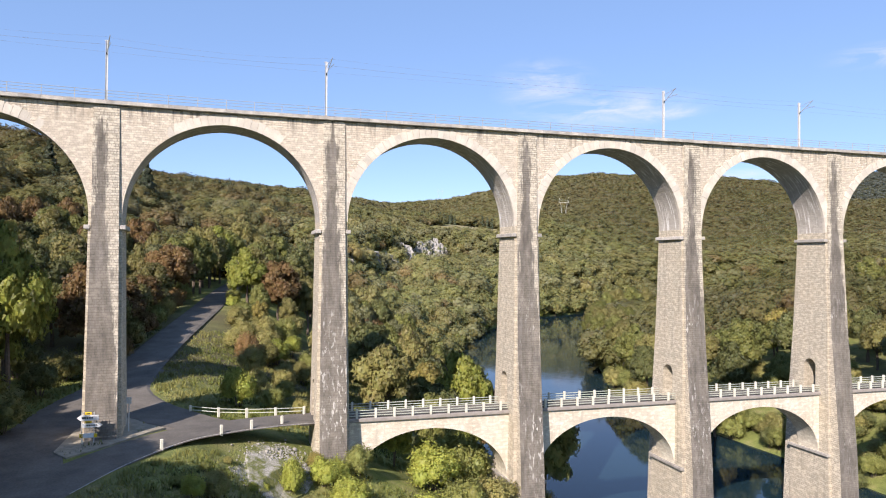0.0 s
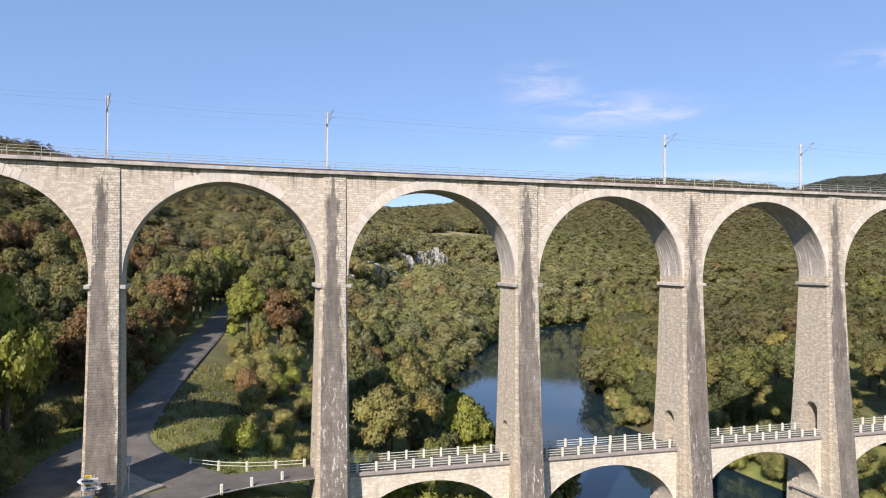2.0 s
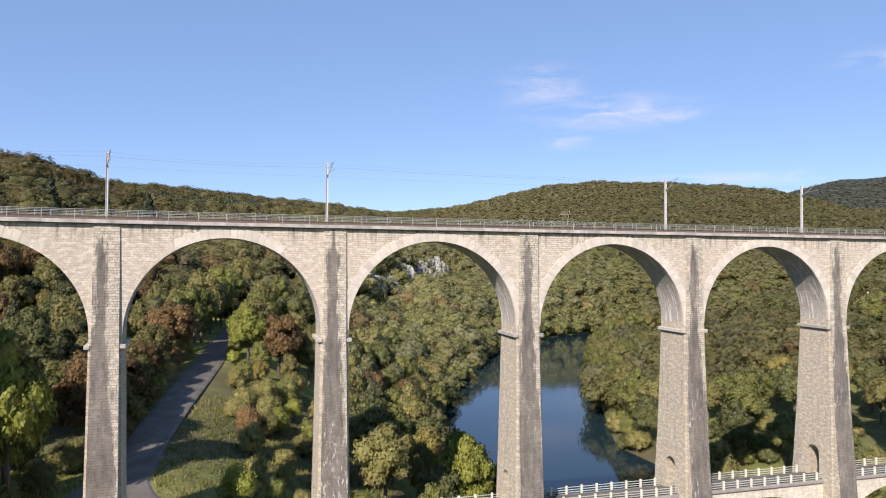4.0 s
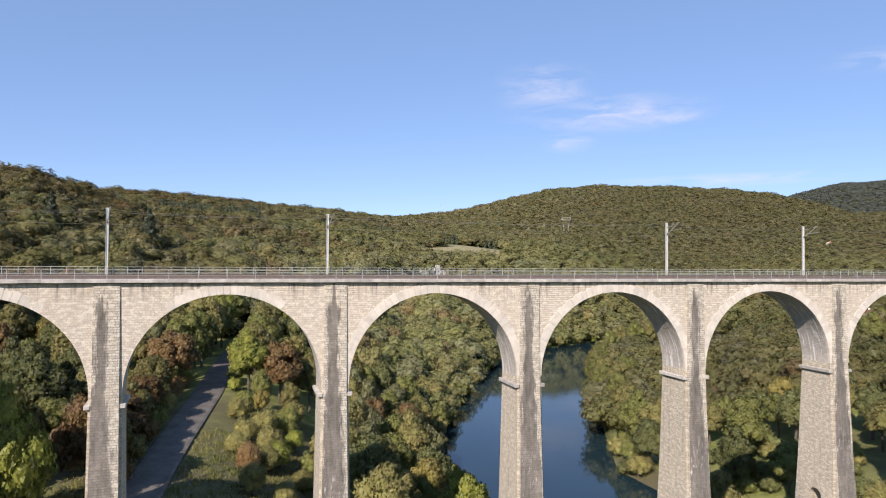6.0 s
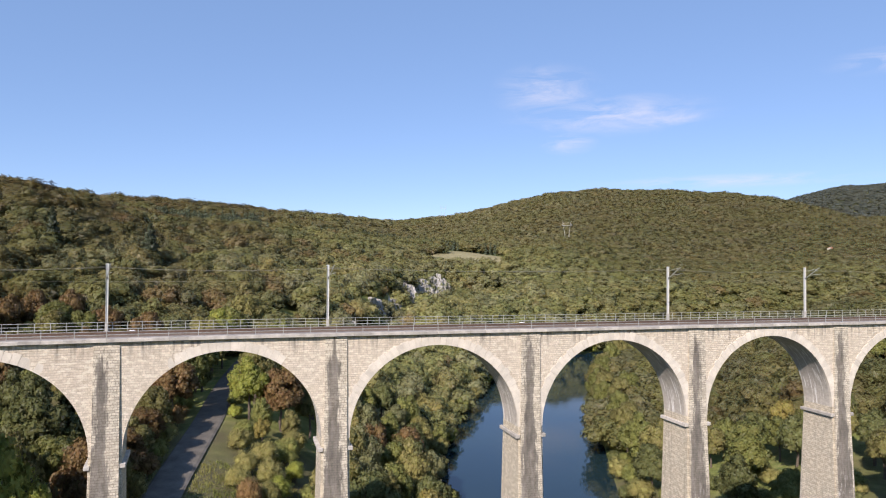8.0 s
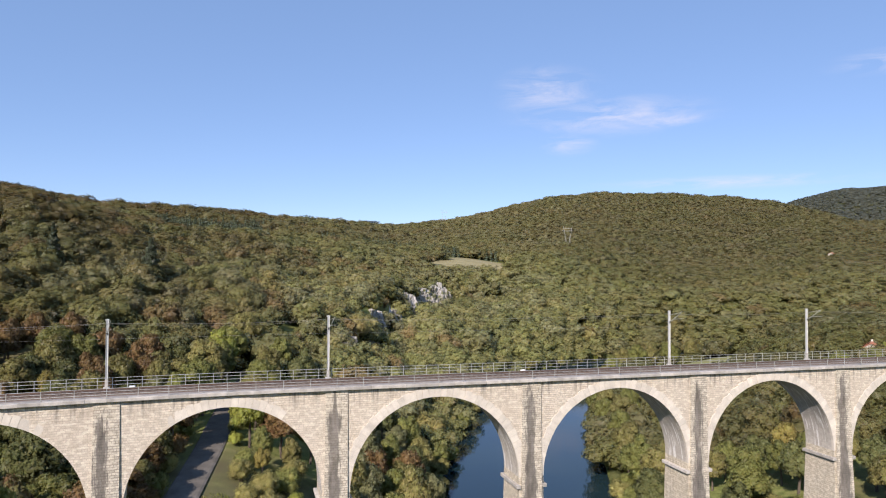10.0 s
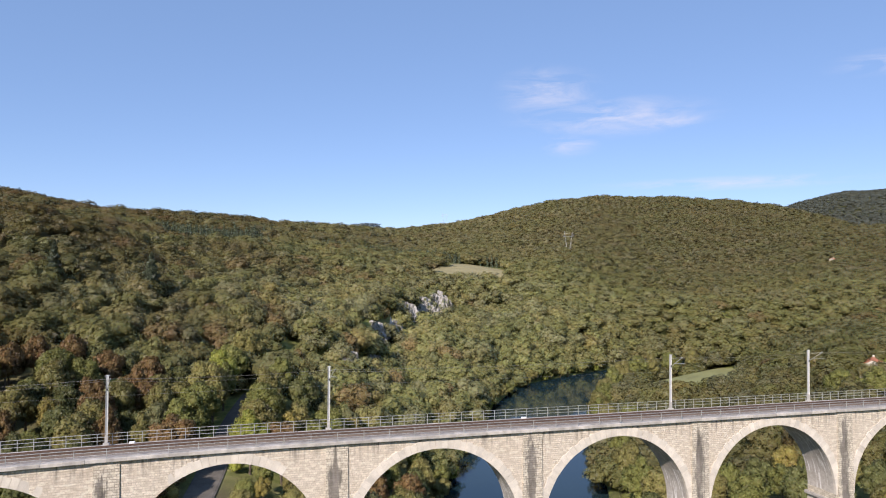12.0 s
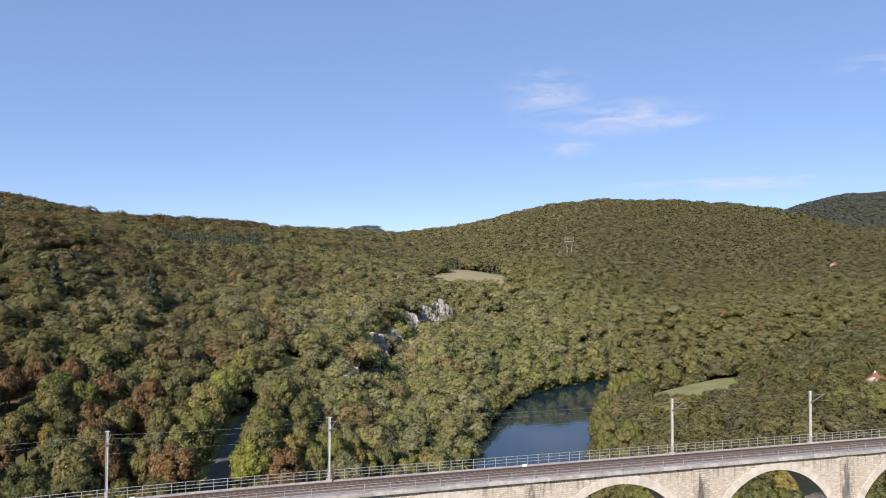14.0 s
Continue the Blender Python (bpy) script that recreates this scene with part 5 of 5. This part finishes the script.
def may_grow(x, y):
    d, s, w, k = to_line(x, y, RIVER)
    ok = d > w + 2.0
    for line, left, right in ((ROAD_BRIDGE, 6.0, 9.0), (ROAD_HILL, 5.0, 5.5), (ROAD_LEFT, 6.0, 6.0)):
        d, s, w, k = to_line(x, y, line)
        ok &= d > np.where(s > 0, left, right)
    for a, b, r in TREE_GAPS:
        ok &= np.hypot(x - a, y - b) > r
    ok &= ~((np.abs(y - 2.5) < 9) & (x > -25) & (x < 200))
    d, s, w, k = to_line(x, y, ROAD_HILL)
    ok &= ~((s < 0) & (d < 12) & (y < 92) & (y > 5))
    return ok


def scatter(r0, r1, step, az0, az1, seed):
    r = np.random.default_rng(seed)
    n = int(2 * r1 / step)
    gx_, gy_ = np.meshgrid(np.arange(n) * step - r1, np.arange(n) * step - r1)
    gx_ = gx_ + (np.arange(n)[:, None] % 2) * step / 2
    x = (gx_ + r.uniform(-0.3, 0.3, gx_.shape) * step).ravel() + CAM_XY[0]
    y = (gy_ + r.uniform(-0.3, 0.3, gy_.shape) * step).ravel() + CAM_XY[1]
    dx, dy = x - CAM_XY[0], y - CAM_XY[1]
    rr = np.hypot(dx, dy)
    az = np.degrees(np.arctan2(dx, dy))
    keep = (rr >= r0) & (rr < r1) & (az > az0) & (az < az1)
    x, y = x[keep], y[keep]
    keep = may_grow(x, y)
    x, y = x[keep], y[keep]
    # leave out trees that the camera, even at its highest, cannot see
    top = ground_z(x, y) + 14
    seen = np.ones(len(x), bool)
    for k in np.linspace(0.3, 0.985, 40):
        seen &= ground_z(CAM_XY[0] + (x - CAM_XY[0]) * k, CAM_XY[1] + (y - CAM_XY[1]) * k) + 6 < 84 + (top - 84) * k
    return x[seen], y[seen], r


def tone(x, y, r, vary=0.55):
    """Autumn colour by stand: mostly dull greens, with olive, gold and rust among them, and a painted haze far off."""
    pal = np.array([GREEN, DEEP, GREY, OLIVE, GOLD, RUST])
    n = len(x)
    w = np.sin(x * 0.021 + 0.7) * np.cos(y * 0.017 + 0.4) + 0.5 * np.sin(x * 0.061 + y * 0.043) + r.normal(0, 0.25, n)
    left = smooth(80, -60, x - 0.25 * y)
    p = np.stack([np.full(n, 1.4), 0.45 - 0.25 * w, 0.7 + 0.2 * w, 1.0 + 0.4 * w, 0.10 + 0.10 * np.clip(w, 0, 2), 0.05 + 0.32 * left], 1)
    p = np.clip(p, 0.02, None)
    p = p / p.sum(1, keepdims=True)
    pick = (p.cumsum(1) > r.uniform(0, 1, (n, 1))).argmax(1)
    stand = np.array(GREEN) * (1 - 0.5 * smooth(-0.6, 0.9, w))[:, None] + np.array(OLIVE) * (0.5 * smooth(-0.6, 0.9, w))[:, None]
    # browner crowns high on the left slope, paler ones along the river
    d, s, wd, k = to_line(x, y, RIVER)
    bank = (smooth(220, 60, d) * np.where(s > 0, 1.0, 0.2))[:, None]
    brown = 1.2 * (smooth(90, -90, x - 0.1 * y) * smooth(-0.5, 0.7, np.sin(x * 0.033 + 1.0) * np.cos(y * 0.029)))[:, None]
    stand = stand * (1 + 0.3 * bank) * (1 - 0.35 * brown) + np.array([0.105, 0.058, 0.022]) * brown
    # darker by position: towards the left slope, the right-hand hills and far off
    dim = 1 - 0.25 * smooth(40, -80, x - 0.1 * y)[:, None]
    az = np.degrees(np.arctan2(x - CAM_XY[0], y - CAM_XY[1]))
    far = np.hypot(x - CAM_XY[0], y - CAM_XY[1])
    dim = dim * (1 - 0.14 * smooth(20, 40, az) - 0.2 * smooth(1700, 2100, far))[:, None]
    # haze of distance painted in: the far ridge turns darker and bluer
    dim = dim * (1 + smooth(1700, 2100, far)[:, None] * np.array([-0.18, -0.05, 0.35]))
    # haze put into the colour again: bluer upper hill, paler middle slopes
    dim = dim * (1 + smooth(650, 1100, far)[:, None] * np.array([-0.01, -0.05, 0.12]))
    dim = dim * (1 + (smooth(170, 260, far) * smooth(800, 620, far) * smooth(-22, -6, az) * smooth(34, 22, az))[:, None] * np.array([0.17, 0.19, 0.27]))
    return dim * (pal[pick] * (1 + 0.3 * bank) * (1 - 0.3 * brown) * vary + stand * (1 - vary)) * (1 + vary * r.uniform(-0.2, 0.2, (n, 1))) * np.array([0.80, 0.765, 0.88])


# nearest woods: trees of their own
near_x, near_y, nr_ = scatter(95, 235, 8.6, -33, 62, 3)
order = np.argsort(np.hypot(near_x - CAM_XY[0], near_y - CAM_XY[1]))[:300]
names = [GREEN, DEEP, GREY, OLIVE, GOLD, RUST]
taken = [(o.matrix_basis.translation.x, o.matrix_basis.translation.y) for o in scene.collection.objects if o.name.startswith(("tree", "shrub")) and o.parent is None]
taken = np.array(taken)
count = 0
for q in order:
    x, y = float(near_x[q]), float(near_y[q])
    if np.min(np.hypot(taken[:, 0] - x, taken[:, 1] - y)) < 6.0:
        continue
    left = x < 20
    hue = names[int(nr_.choice(6, p=[0.20, 0.22, 0.04, 0.22, 0.06, 0.26] if left else [0.32, 0.2, 0.16, 0.24, 0.05, 0.03]))]
    plant(int(nr_.integers(10, 17)), x, y, float(nr_.uniform(11.5, 17)), hue, float(nr_.uniform(0.85, 1.1)), float(nr_.uniform(0, 360)))
    count += 1


def woods(name, x, y, r, protos, tall, label, sink=0.5, wide=(0.34, 0.5), vary=0.5, hues=None, flat=0.5):
    """Many crowns in one mesh: too many to count."""
    n = len(x)
    z = ground_z(x, y)
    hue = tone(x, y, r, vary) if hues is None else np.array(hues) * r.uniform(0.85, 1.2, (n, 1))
    pick = r.integers(0, len(protos), n)
    turn = r.uniform(0, 2 * math.pi, n)
    H = np.clip(r.normal((tall[0] + tall[1]) / 2, (tall[1] - tall[0]) / 3, n), tall[0] * 0.7, tall[1] * 1.25)
    W = H * r.uniform(wide[0], wide[1], n)
    V, F, C, N, base = [], [], [], [], 0
    for k, (pv, pf, pn) in enumerate(protos):
        m = np.where(pick == k)[0]
        if len(m) == 0:
            continue
        c, s = np.cos(turn[m])[:, None], np.sin(turn[m])[:, None]
        vx = (pv[None, :, 0] * c - pv[None, :, 1] * s) * W[m][:, None] + x[m][:, None]
        vy = (pv[None, :, 0] * s + pv[None, :, 1] * c) * W[m][:, None] + y[m][:, None]
        vz = (1 + (pv[None, :, 2] - 2) * flat) * H[m][:, None] + z[m][:, None] - sink
        V.append(np.stack([vx, vy, vz], -1).reshape(-1, 3))
        F.append((pf[None] + (np.arange(len(m)) * len(pv))[:, None, None]).reshape(-1, 3) + base)
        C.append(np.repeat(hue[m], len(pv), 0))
        N.append(np.stack([pn[None, :, 0] * c - pn[None, :, 1] * s, pn[None, :, 0] * s + pn[None, :, 1] * c, np.broadcast_to(pn[None, :, 2], vx.shape)], -1).reshape(-1, 3))
        base += len(m) * len(pv)
    V, F, C = np.concatenate(V), np.concatenate(F), np.concatenate(C)
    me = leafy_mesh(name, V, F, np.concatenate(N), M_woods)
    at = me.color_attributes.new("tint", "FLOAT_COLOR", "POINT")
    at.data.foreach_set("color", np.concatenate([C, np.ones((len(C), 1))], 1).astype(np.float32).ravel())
    ob = new(name, me)
    return tagged(ob, label, "woods", kind="stuff")


def low_crowns(seed, count_, lobes, cards, size, core, ragged=0.2, lift=0.4):
    return [crown(seed + k, lobes, cards, size, core, 1.0, ragged=ragged, lift=lift, fuzz=(0.78, 1.06), tilt=0.42, below=-0.25) for k in range(count_)]


def in_spruces(x, y):
    """The spruce plantation below the skyline."""
    dx, dy = x - CAM_XY[0], y - CAM_XY[1]
    az, d = np.degrees(np.arctan2(dx, dy)), np.hypot(dx, dy)
    edge = (az > 5) & (az < 20.5) & (np.abs(d - 792 - 8 * np.sin(az * 1.3)) < 15)
    return edge | (np.abs(az + 1.8 + 1.2 * np.sin(d * 0.02)) < 4.0) & (np.abs(d - 700 - 6 * az) < 52)


rest = np.setdiff1d(np.arange(len(near_x)), order)
if len(rest):
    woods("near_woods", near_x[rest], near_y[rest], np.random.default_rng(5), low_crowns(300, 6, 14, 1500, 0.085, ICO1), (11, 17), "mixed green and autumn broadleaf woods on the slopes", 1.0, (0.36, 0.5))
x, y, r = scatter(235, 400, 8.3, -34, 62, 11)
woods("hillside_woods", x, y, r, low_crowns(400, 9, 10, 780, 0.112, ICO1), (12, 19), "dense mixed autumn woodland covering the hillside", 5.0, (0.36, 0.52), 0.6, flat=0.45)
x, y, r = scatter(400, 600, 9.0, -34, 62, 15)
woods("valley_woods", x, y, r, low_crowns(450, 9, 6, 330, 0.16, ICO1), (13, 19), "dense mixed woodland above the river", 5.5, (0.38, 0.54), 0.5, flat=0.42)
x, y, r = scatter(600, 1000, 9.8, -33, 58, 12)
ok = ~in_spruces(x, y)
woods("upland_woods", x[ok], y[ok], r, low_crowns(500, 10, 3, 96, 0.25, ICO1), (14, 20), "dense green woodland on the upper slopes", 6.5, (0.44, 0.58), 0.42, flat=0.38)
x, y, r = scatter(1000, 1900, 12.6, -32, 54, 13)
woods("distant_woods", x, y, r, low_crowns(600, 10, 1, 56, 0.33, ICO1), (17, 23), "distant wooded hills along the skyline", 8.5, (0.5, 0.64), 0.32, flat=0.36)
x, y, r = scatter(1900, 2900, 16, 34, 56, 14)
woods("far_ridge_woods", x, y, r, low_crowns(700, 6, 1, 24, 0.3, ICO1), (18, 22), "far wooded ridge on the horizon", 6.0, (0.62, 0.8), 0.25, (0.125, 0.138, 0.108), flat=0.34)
# the blue leaf colour of this ridge stands for haze
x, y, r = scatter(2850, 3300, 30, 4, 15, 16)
woods("farthest_woods", x, y, r, low_crowns(750, 4, 1, 20, 0.3, ICO1), (18, 22), "farthest wooded ridge beyond the valley, its blue a painted haze", 6.0, (0.8, 1.0), 0.25, (0.17, 0.215, 0.25), flat=0.3)
x, y, r = scatter(640, 840, 6.2, -9, 21, 17)
ok = in_spruces(x, y)
woods("spruce_plantation", x[ok], y[ok], r, [crown(800 + k, 6, 110, 0.15, ICO1, 1.0, cone=True) for k in range(4)], (13, 18), "dark blue-green spruce plantation below the skyline", 4.0, (0.26, 0.34), 0.4, SPRUCE)


# ---------------------------------------------------------------- rough grass round the junction
def rough_grass():
    r = np.random.default_rng(21)
    n = 26000
    x, y = r.uniform(-12, 40, n), r.uniform(-34, 62, n)
    ok = may_bear_grass(x, y)
    x, y = x[ok], y[ok]
    n = len(x)
    z = ground_z(x, y)
    tall = r.uniform(0.25, 0.85, n) * (0.7 + 0.5 * np.sin(x * 1.1) * np.sin(y * 0.9))
    V = []
    for k in range(3):
        a = r.uniform(0, 6.28, n)
        w = r.uniform(0.06, 0.15, n)
        lx, ly = r.normal(0, 0.16, n), r.normal(0, 0.16, n)
        ox, oy = r.normal(0, 0.12, n), r.normal(0, 0.12, n)
        p = np.stack([x + ox - np.cos(a) * w, y + oy - np.sin(a) * w, z - 0.06], 1)
        q = np.stack([x + ox + np.cos(a) * w, y + oy + np.sin(a) * w, z - 0.06], 1)
        t = np.stack([x + ox + lx, y + oy + ly, z + tall], 1)
        V.append(np.stack([p, q, t], 1))
    V = np.concatenate(V).reshape(-1, 3)
    up = np.tile([0.0, -0.25, 0.97], (len(V), 1)) + r.normal(0, 0.25, (len(V), 3))
    me = leafy_mesh("grass", V, np.arange(len(V)).reshape(-1, 3), up, M_woods)
    g = 0.5 + 0.5 * np.sin(x * 0.37 + 1.1 * np.sin(y * 0.31))
    hue = np.array([0.30, 0.34, 0.085]) * (1 - g)[:, None] + np.array([0.46, 0.44, 0.14]) * g[:, None]
    hue = np.repeat(np.tile(hue, (3, 1)), 3, 0)
    at = me.color_attributes.new("tint", "FLOAT_COLOR", "POINT")
    at.data.foreach_set("color", np.concatenate([hue, np.ones((len(hue), 1))], 1).astype(np.float32).ravel())
    return tagged(new("grass", me), "rough yellow-green grass on the verges and embankment", "grass", kind="stuff")


def may_bear_grass(x, y):
    d, s, w, k = to_line(x, y, RIVER)
    ok = d > w + 3
    for line, half in ((ROAD_BRIDGE, 4.0), (ROAD_HILL, 3.6), (ROAD_LEFT, 3.6)):
        d, s, w, k = to_line(x, y, line)
        ok &= d > half
    ok &= ~((np.abs(y - 2.0) < 3.4) & (x > 18))
    ok &= ~((np.abs(x - 0.35) < 3.4) & (np.abs(y - 2.0) < 6))
    return ok


rough_grass()

# ---------------------------------------------------------------- cliffs, pylons, houses
def rock_material():
    m = Mat("grey_limestone_rock", rough=0.95)
    p = m.place()
    crack = m.noise(0.55, 6.0, m.place((1, 1, 0.28)), 0.7)
    grain = m.noise(2.2, 6.0, p, 0.7)
    c = m.ramp(crack, [(0.34, (0.10, 0.095, 0.085)), (0.44, (0.30, 0.29, 0.27)), (0.62, (0.52, 0.50, 0.47))])
    c = m.mix(0.6, c, m.ramp(grain, [(0.3, (0.55, 0.54, 0.52)), (0.7, (1.2, 1.19, 1.17))]), "MULTIPLY")
    c = m.mix(m.ramp(m.noise(0.25, 4.0, p), [(0.52, (0, 0, 0)), (0.62, (1, 1, 1))]), c, (0.13, 0.14, 0.06))
    m.base(c)
    m.bump(m.math("ADD", crack, m.math("MULTIPLY", grain, 0.5)), 1.0, 0.9)
    return m.m


M_rock = rock_material()


def cliff(x, y, z, wide, tall, turn, seed, label):
    """A broken rock face: upright ribs, clefts and ledges."""
    noise.seed_set(seed)
    bm = bmesh.new()
    nu, nv = 44, 26
    rows = []
    for j in range(nv + 1):
        row = []
        for i in range(nu + 1):
            u, v = i / nu - 0.5, j / nv
            edge = 1 - (2 * abs(u)) ** 3
            a_ = u * wide
            rib = abs(noise.noise((a_ * 0.28, v * tall * 0.08, seed))) * 4.2 + noise.noise((a_ * 0.8, v * tall * 0.3, seed + 3)) * 1.3 + noise.noise((a_ * 2.0, v * tall * 0.9, seed + 5)) * 0.5
            ledge = 0.9 * math.floor(v * 3.2 + noise.noise((a_ * 0.15, 0, seed + 7)))
            top = tall * (0.55 + 0.45 * edge) * (1 + 0.3 * noise.noise((a_ * 0.35, 0, seed + 9)))
            row.append((a_, -rib - 1.5 * edge + ledge + v * tall * 0.1 + (6 if j == nv else 0), v * top - 2.0))
        rows.append(row)
    loft(bm, rows, cap=False, closed=False)
    bmesh.ops.recalc_face_normals(bm, faces=bm.faces)
    bmesh.ops.solidify(bm, geom=bm.faces, thickness=1.5)
    ob = part("cliff", bm, M_rock)
    ob.matrix_basis = pose(x, y, z, 0, 0, turn)
    return tagged(ob, label, "cliff", "limestone cliffs")


for k, (gx_, gy_, wide_, tall_, turn_, z_) in enumerate(CLIFFS):
    cliff(gx_, gy_, z_, wide_, tall_, turn_, 30 + k, "pale grey limestone cliff showing between the trees")
for k, row in enumerate(((-9, 352, 9, 6, -10), (-4, 360, 6, 5, 10))):
    cliff(row[0], row[1], float(ground_z(row[0], row[1])) + 2.5, row[2], row[3], row[4], 50 + k, "small grey rock outcrop on the wooded slope")


M_lattice = plain("weathered_galvanised_steel", (0.42, 0.43, 0.43), var=0.25, scale=1.5)


def pylon(x, y, tall):
    p = empty("pylon", (x, y, float(ground_z(x, y))))
    tagged(p, "pale steel lattice electricity pylon above the woods", "pylon", "pylons")
    for sx in (-1, 1):
        bm = bmesh.new()
        for a, b in (((sx * 2.4, -2, 0), (sx * 3.6, 0, tall * 0.62)), ((sx * 2.4, 2, 0), (sx * 3.6, 0, tall * 0.62)), ((sx * 3.6, 0, tall * 0.62), (sx * 6.0, 0, tall)), ((sx * 1.2, 0, tall * 0.2), (sx * 3.6, 0, tall * 0.62)),
                     ((sx * 2.4, -2, 0), (sx * 2.9, 1.0, tall * 0.3)), ((sx * 2.4, 2, 0), (sx * 2.9, -1.0, tall * 0.3))):
            tube(bm, [a, b], 0.13, 5)
        part("leg", bm, M_lattice, p)
    bm = bmesh.new()
    tube(bm, [(-7, 0, tall * 0.8), (7, 0, tall * 0.8)], 0.2, 5)
    tube(bm, [(-7, 0, tall * 0.8), (-5, 0, tall * 0.9), (5, 0, tall * 0.9), (7, 0, tall * 0.8)], 0.16, 5)
    part("crossarm", bm, M_lattice, p)
    p.rotation_euler = (0, 0, radians(-25))


pylon(436, 778, 34)
pylon(CAM_XY[0] + 1490 * math.sin(radians(15.9)), CAM_XY[1] + 1490 * math.cos(radians(15.9)), 37)


def house(x, y, w, d, h, roof_h, turn, label, lift=0.0):
    z = float(ground_z(x, y))
    e = empty("house", (x, y, z + lift))
    e.rotation_euler = (0, 0, radians(turn))
    tagged(e, label, "house", "houses")
    bm = bmesh.new()
    loft(bm, [[(-w / 2, -d / 2, -3), (w / 2, -d / 2, -3), (w / 2, d / 2, -3), (-w / 2, d / 2, -3)], [(-w / 2, -d / 2, h), (w / 2, -d / 2, h), (w / 2, d / 2, h), (-w / 2, d / 2, h)]])
    for s_ in (-1, 1):
        a = [bm.verts.new(p) for p in ((s_ * w / 2, -d / 2, h), (s_ * w / 2, d / 2, h), (s_ * w / 2, 0, h + roof_h))]
        bm.faces.new(a)
    bmesh.ops.remove_doubles(bm, verts=bm.verts, dist=0.001)
    bmesh.ops.recalc_face_normals(bm, faces=bm.faces)
    part("wall", bm, M_plaster, e)
    for s_ in (-1, 1):
        bm = bmesh.new()
        o = 0.5
        k = roof_h / (d / 2)
        prof = [(-w / 2 - o, s_ * (d / 2 + o), h - o * k + 0.03), (w / 2 + o, s_ * (d / 2 + o), h - o * k + 0.03), (w / 2 + o, 0, h + roof_h + 0.03), (-w / 2 - o, 0, h + roof_h + 0.03)]
        loft(bm, [prof, [(x_, y_, z_ + 0.2) for x_, y_, z_ in prof]])
        bmesh.ops.recalc_face_normals(bm, faces=bm.faces)
        part("roof", bm, M_roof, e)
    bm = bmesh.new()
    box(bm, w * 0.2, w * 0.2 + 0.7, -0.35, 0.35, h + roof_h * 0.6, h + roof_h + 0.9, 0.03)
    part("chimney", bm, M_plaster, e)
    for k in range(2):
        bm = bmesh.new()
        box(bm, -w * 0.3 + k * w * 0.45, -w * 0.3 + k * w * 0.45 + 1.1, -d / 2 - 0.03, -d / 2 + 0.02, 1.0, 2.4)
        part("window", bm, M_glass_dark, e)
    return e


house(258, 141, 13, 9, 3.0, 2.6, 40, "cream house with a red tiled roof among trees", 1.2)
house(777, 670, 9, 7, 4, 2, 30, "distant white house on the wooded hillside", 4.0)


# ---------------------------------------------------------------- open meadows among the woods
def meadow(name, x, y, rx, ry, turn, material, label):
    bm = bmesh.new()
    ca, sa = math.cos(radians(turn)), math.sin(radians(turn))
    rings = []
    for j in range(1, 9):
        ring_ = []
        for i_ in range(36):
            a_ = 2 * math.pi * i_ / 36
            q = j / 8 * (1 + 0.14 * math.sin(3 * a_ + 1) + 0.08 * math.sin(5 * a_))
            u, v = rx * q * math.cos(a_), ry * q * math.sin(a_)
            px, py = x + u * ca - v * sa, y + u * sa + v * ca
            ring_.append((px, py, float(ground_z(px, py)) + (0.35 if rx > 10 else 0.08)))
        rings.append(ring_)
    loft(bm, rings, cap=False)
    bmesh.ops.holes_fill(bm, edges=[e for e in bm.edges if e.is_boundary], sides=40)
    bmesh.ops.recalc_face_normals(bm, faces=bm.faces)
    ob = part(name, bm, material)
    return tagged(ob, label, "meadow", kind="structure")


meadow("meadow", 259, 254, 50, 34, 45, plain("pasture", (0.22, 0.22, 0.09), var=0.25, scale=0.08, bump=0.6), "pale green pasture between the trees by the river")
meadow("field", 236, 602, 72, 46, 62, plain("dry_field", (0.27, 0.235, 0.12), var=0.25, scale=0.06, bump=0.6), "dry straw-coloured field on the plateau above the cliffs")


def scree_material():
    m = Mat("gravel_and_grass", rough=0.96)
    p = m.place()
    g = m.noise(4.5, 6.0, p, 0.75)
    stone = m.ramp(g, [(0.25, (0.16, 0.15, 0.13)), (0.5, (0.38, 0.36, 0.32)), (0.75, (0.58, 0.55, 0.49))])
    grass = m.ramp(m.noise(3.0, 4.0, p), [(0.3, (0.09, 0.11, 0.035)), (0.7, (0.2, 0.2, 0.07))])
    m.base(m.mix(m.ramp(m.noise(0.6, 5.0, p, 0.7), [(0.42, (0, 0, 0)), (0.55, (1, 1, 1))]), stone, grass))
    m.bump(g, 1.0, 0.12)
    return m.m


meadow("scree", 17.6, -4.8, 3.4, 5.4, -25, scree_material(), "pale gravel scree with tufts of grass on the embankment below the lane")


def scree_stones():
    r = np.random.default_rng(31)
    V, F, base = [], [], 0
    iv, jf = ICO1
    for k in range(1500):
        u, v = r.normal(0, 1.35), r.normal(0, 2.4)
        x, y = 17.6 + u * 0.9 + v * 0.42, -4.8 + v * 0.9 - u * 0.42
        s = float(np.clip(r.lognormal(-2.45, 0.5), 0.04, 0.3))
        c = np.array([x, y, float(ground_z(x, y)) + 0.1 + s * 0.2])
        V.append(c + iv * (1 + r.normal(0, 0.2, (len(iv), 1))) * s * r.uniform(0.6, 1.2, 3) * [1, 1, 0.7])
        F.append(jf + base)
        base += len(iv)
    me = make_mesh("gravel", np.concatenate(V), np.concatenate(F), plain("limestone_rubble", (0.33, 0.315, 0.28), var=0.4, scale=1.5, bump=0.8))
    return tagged(new("gravel", me), "loose pale limestone rubble lying on the embankment", "gravel", kind="stuff")


scree_stones()
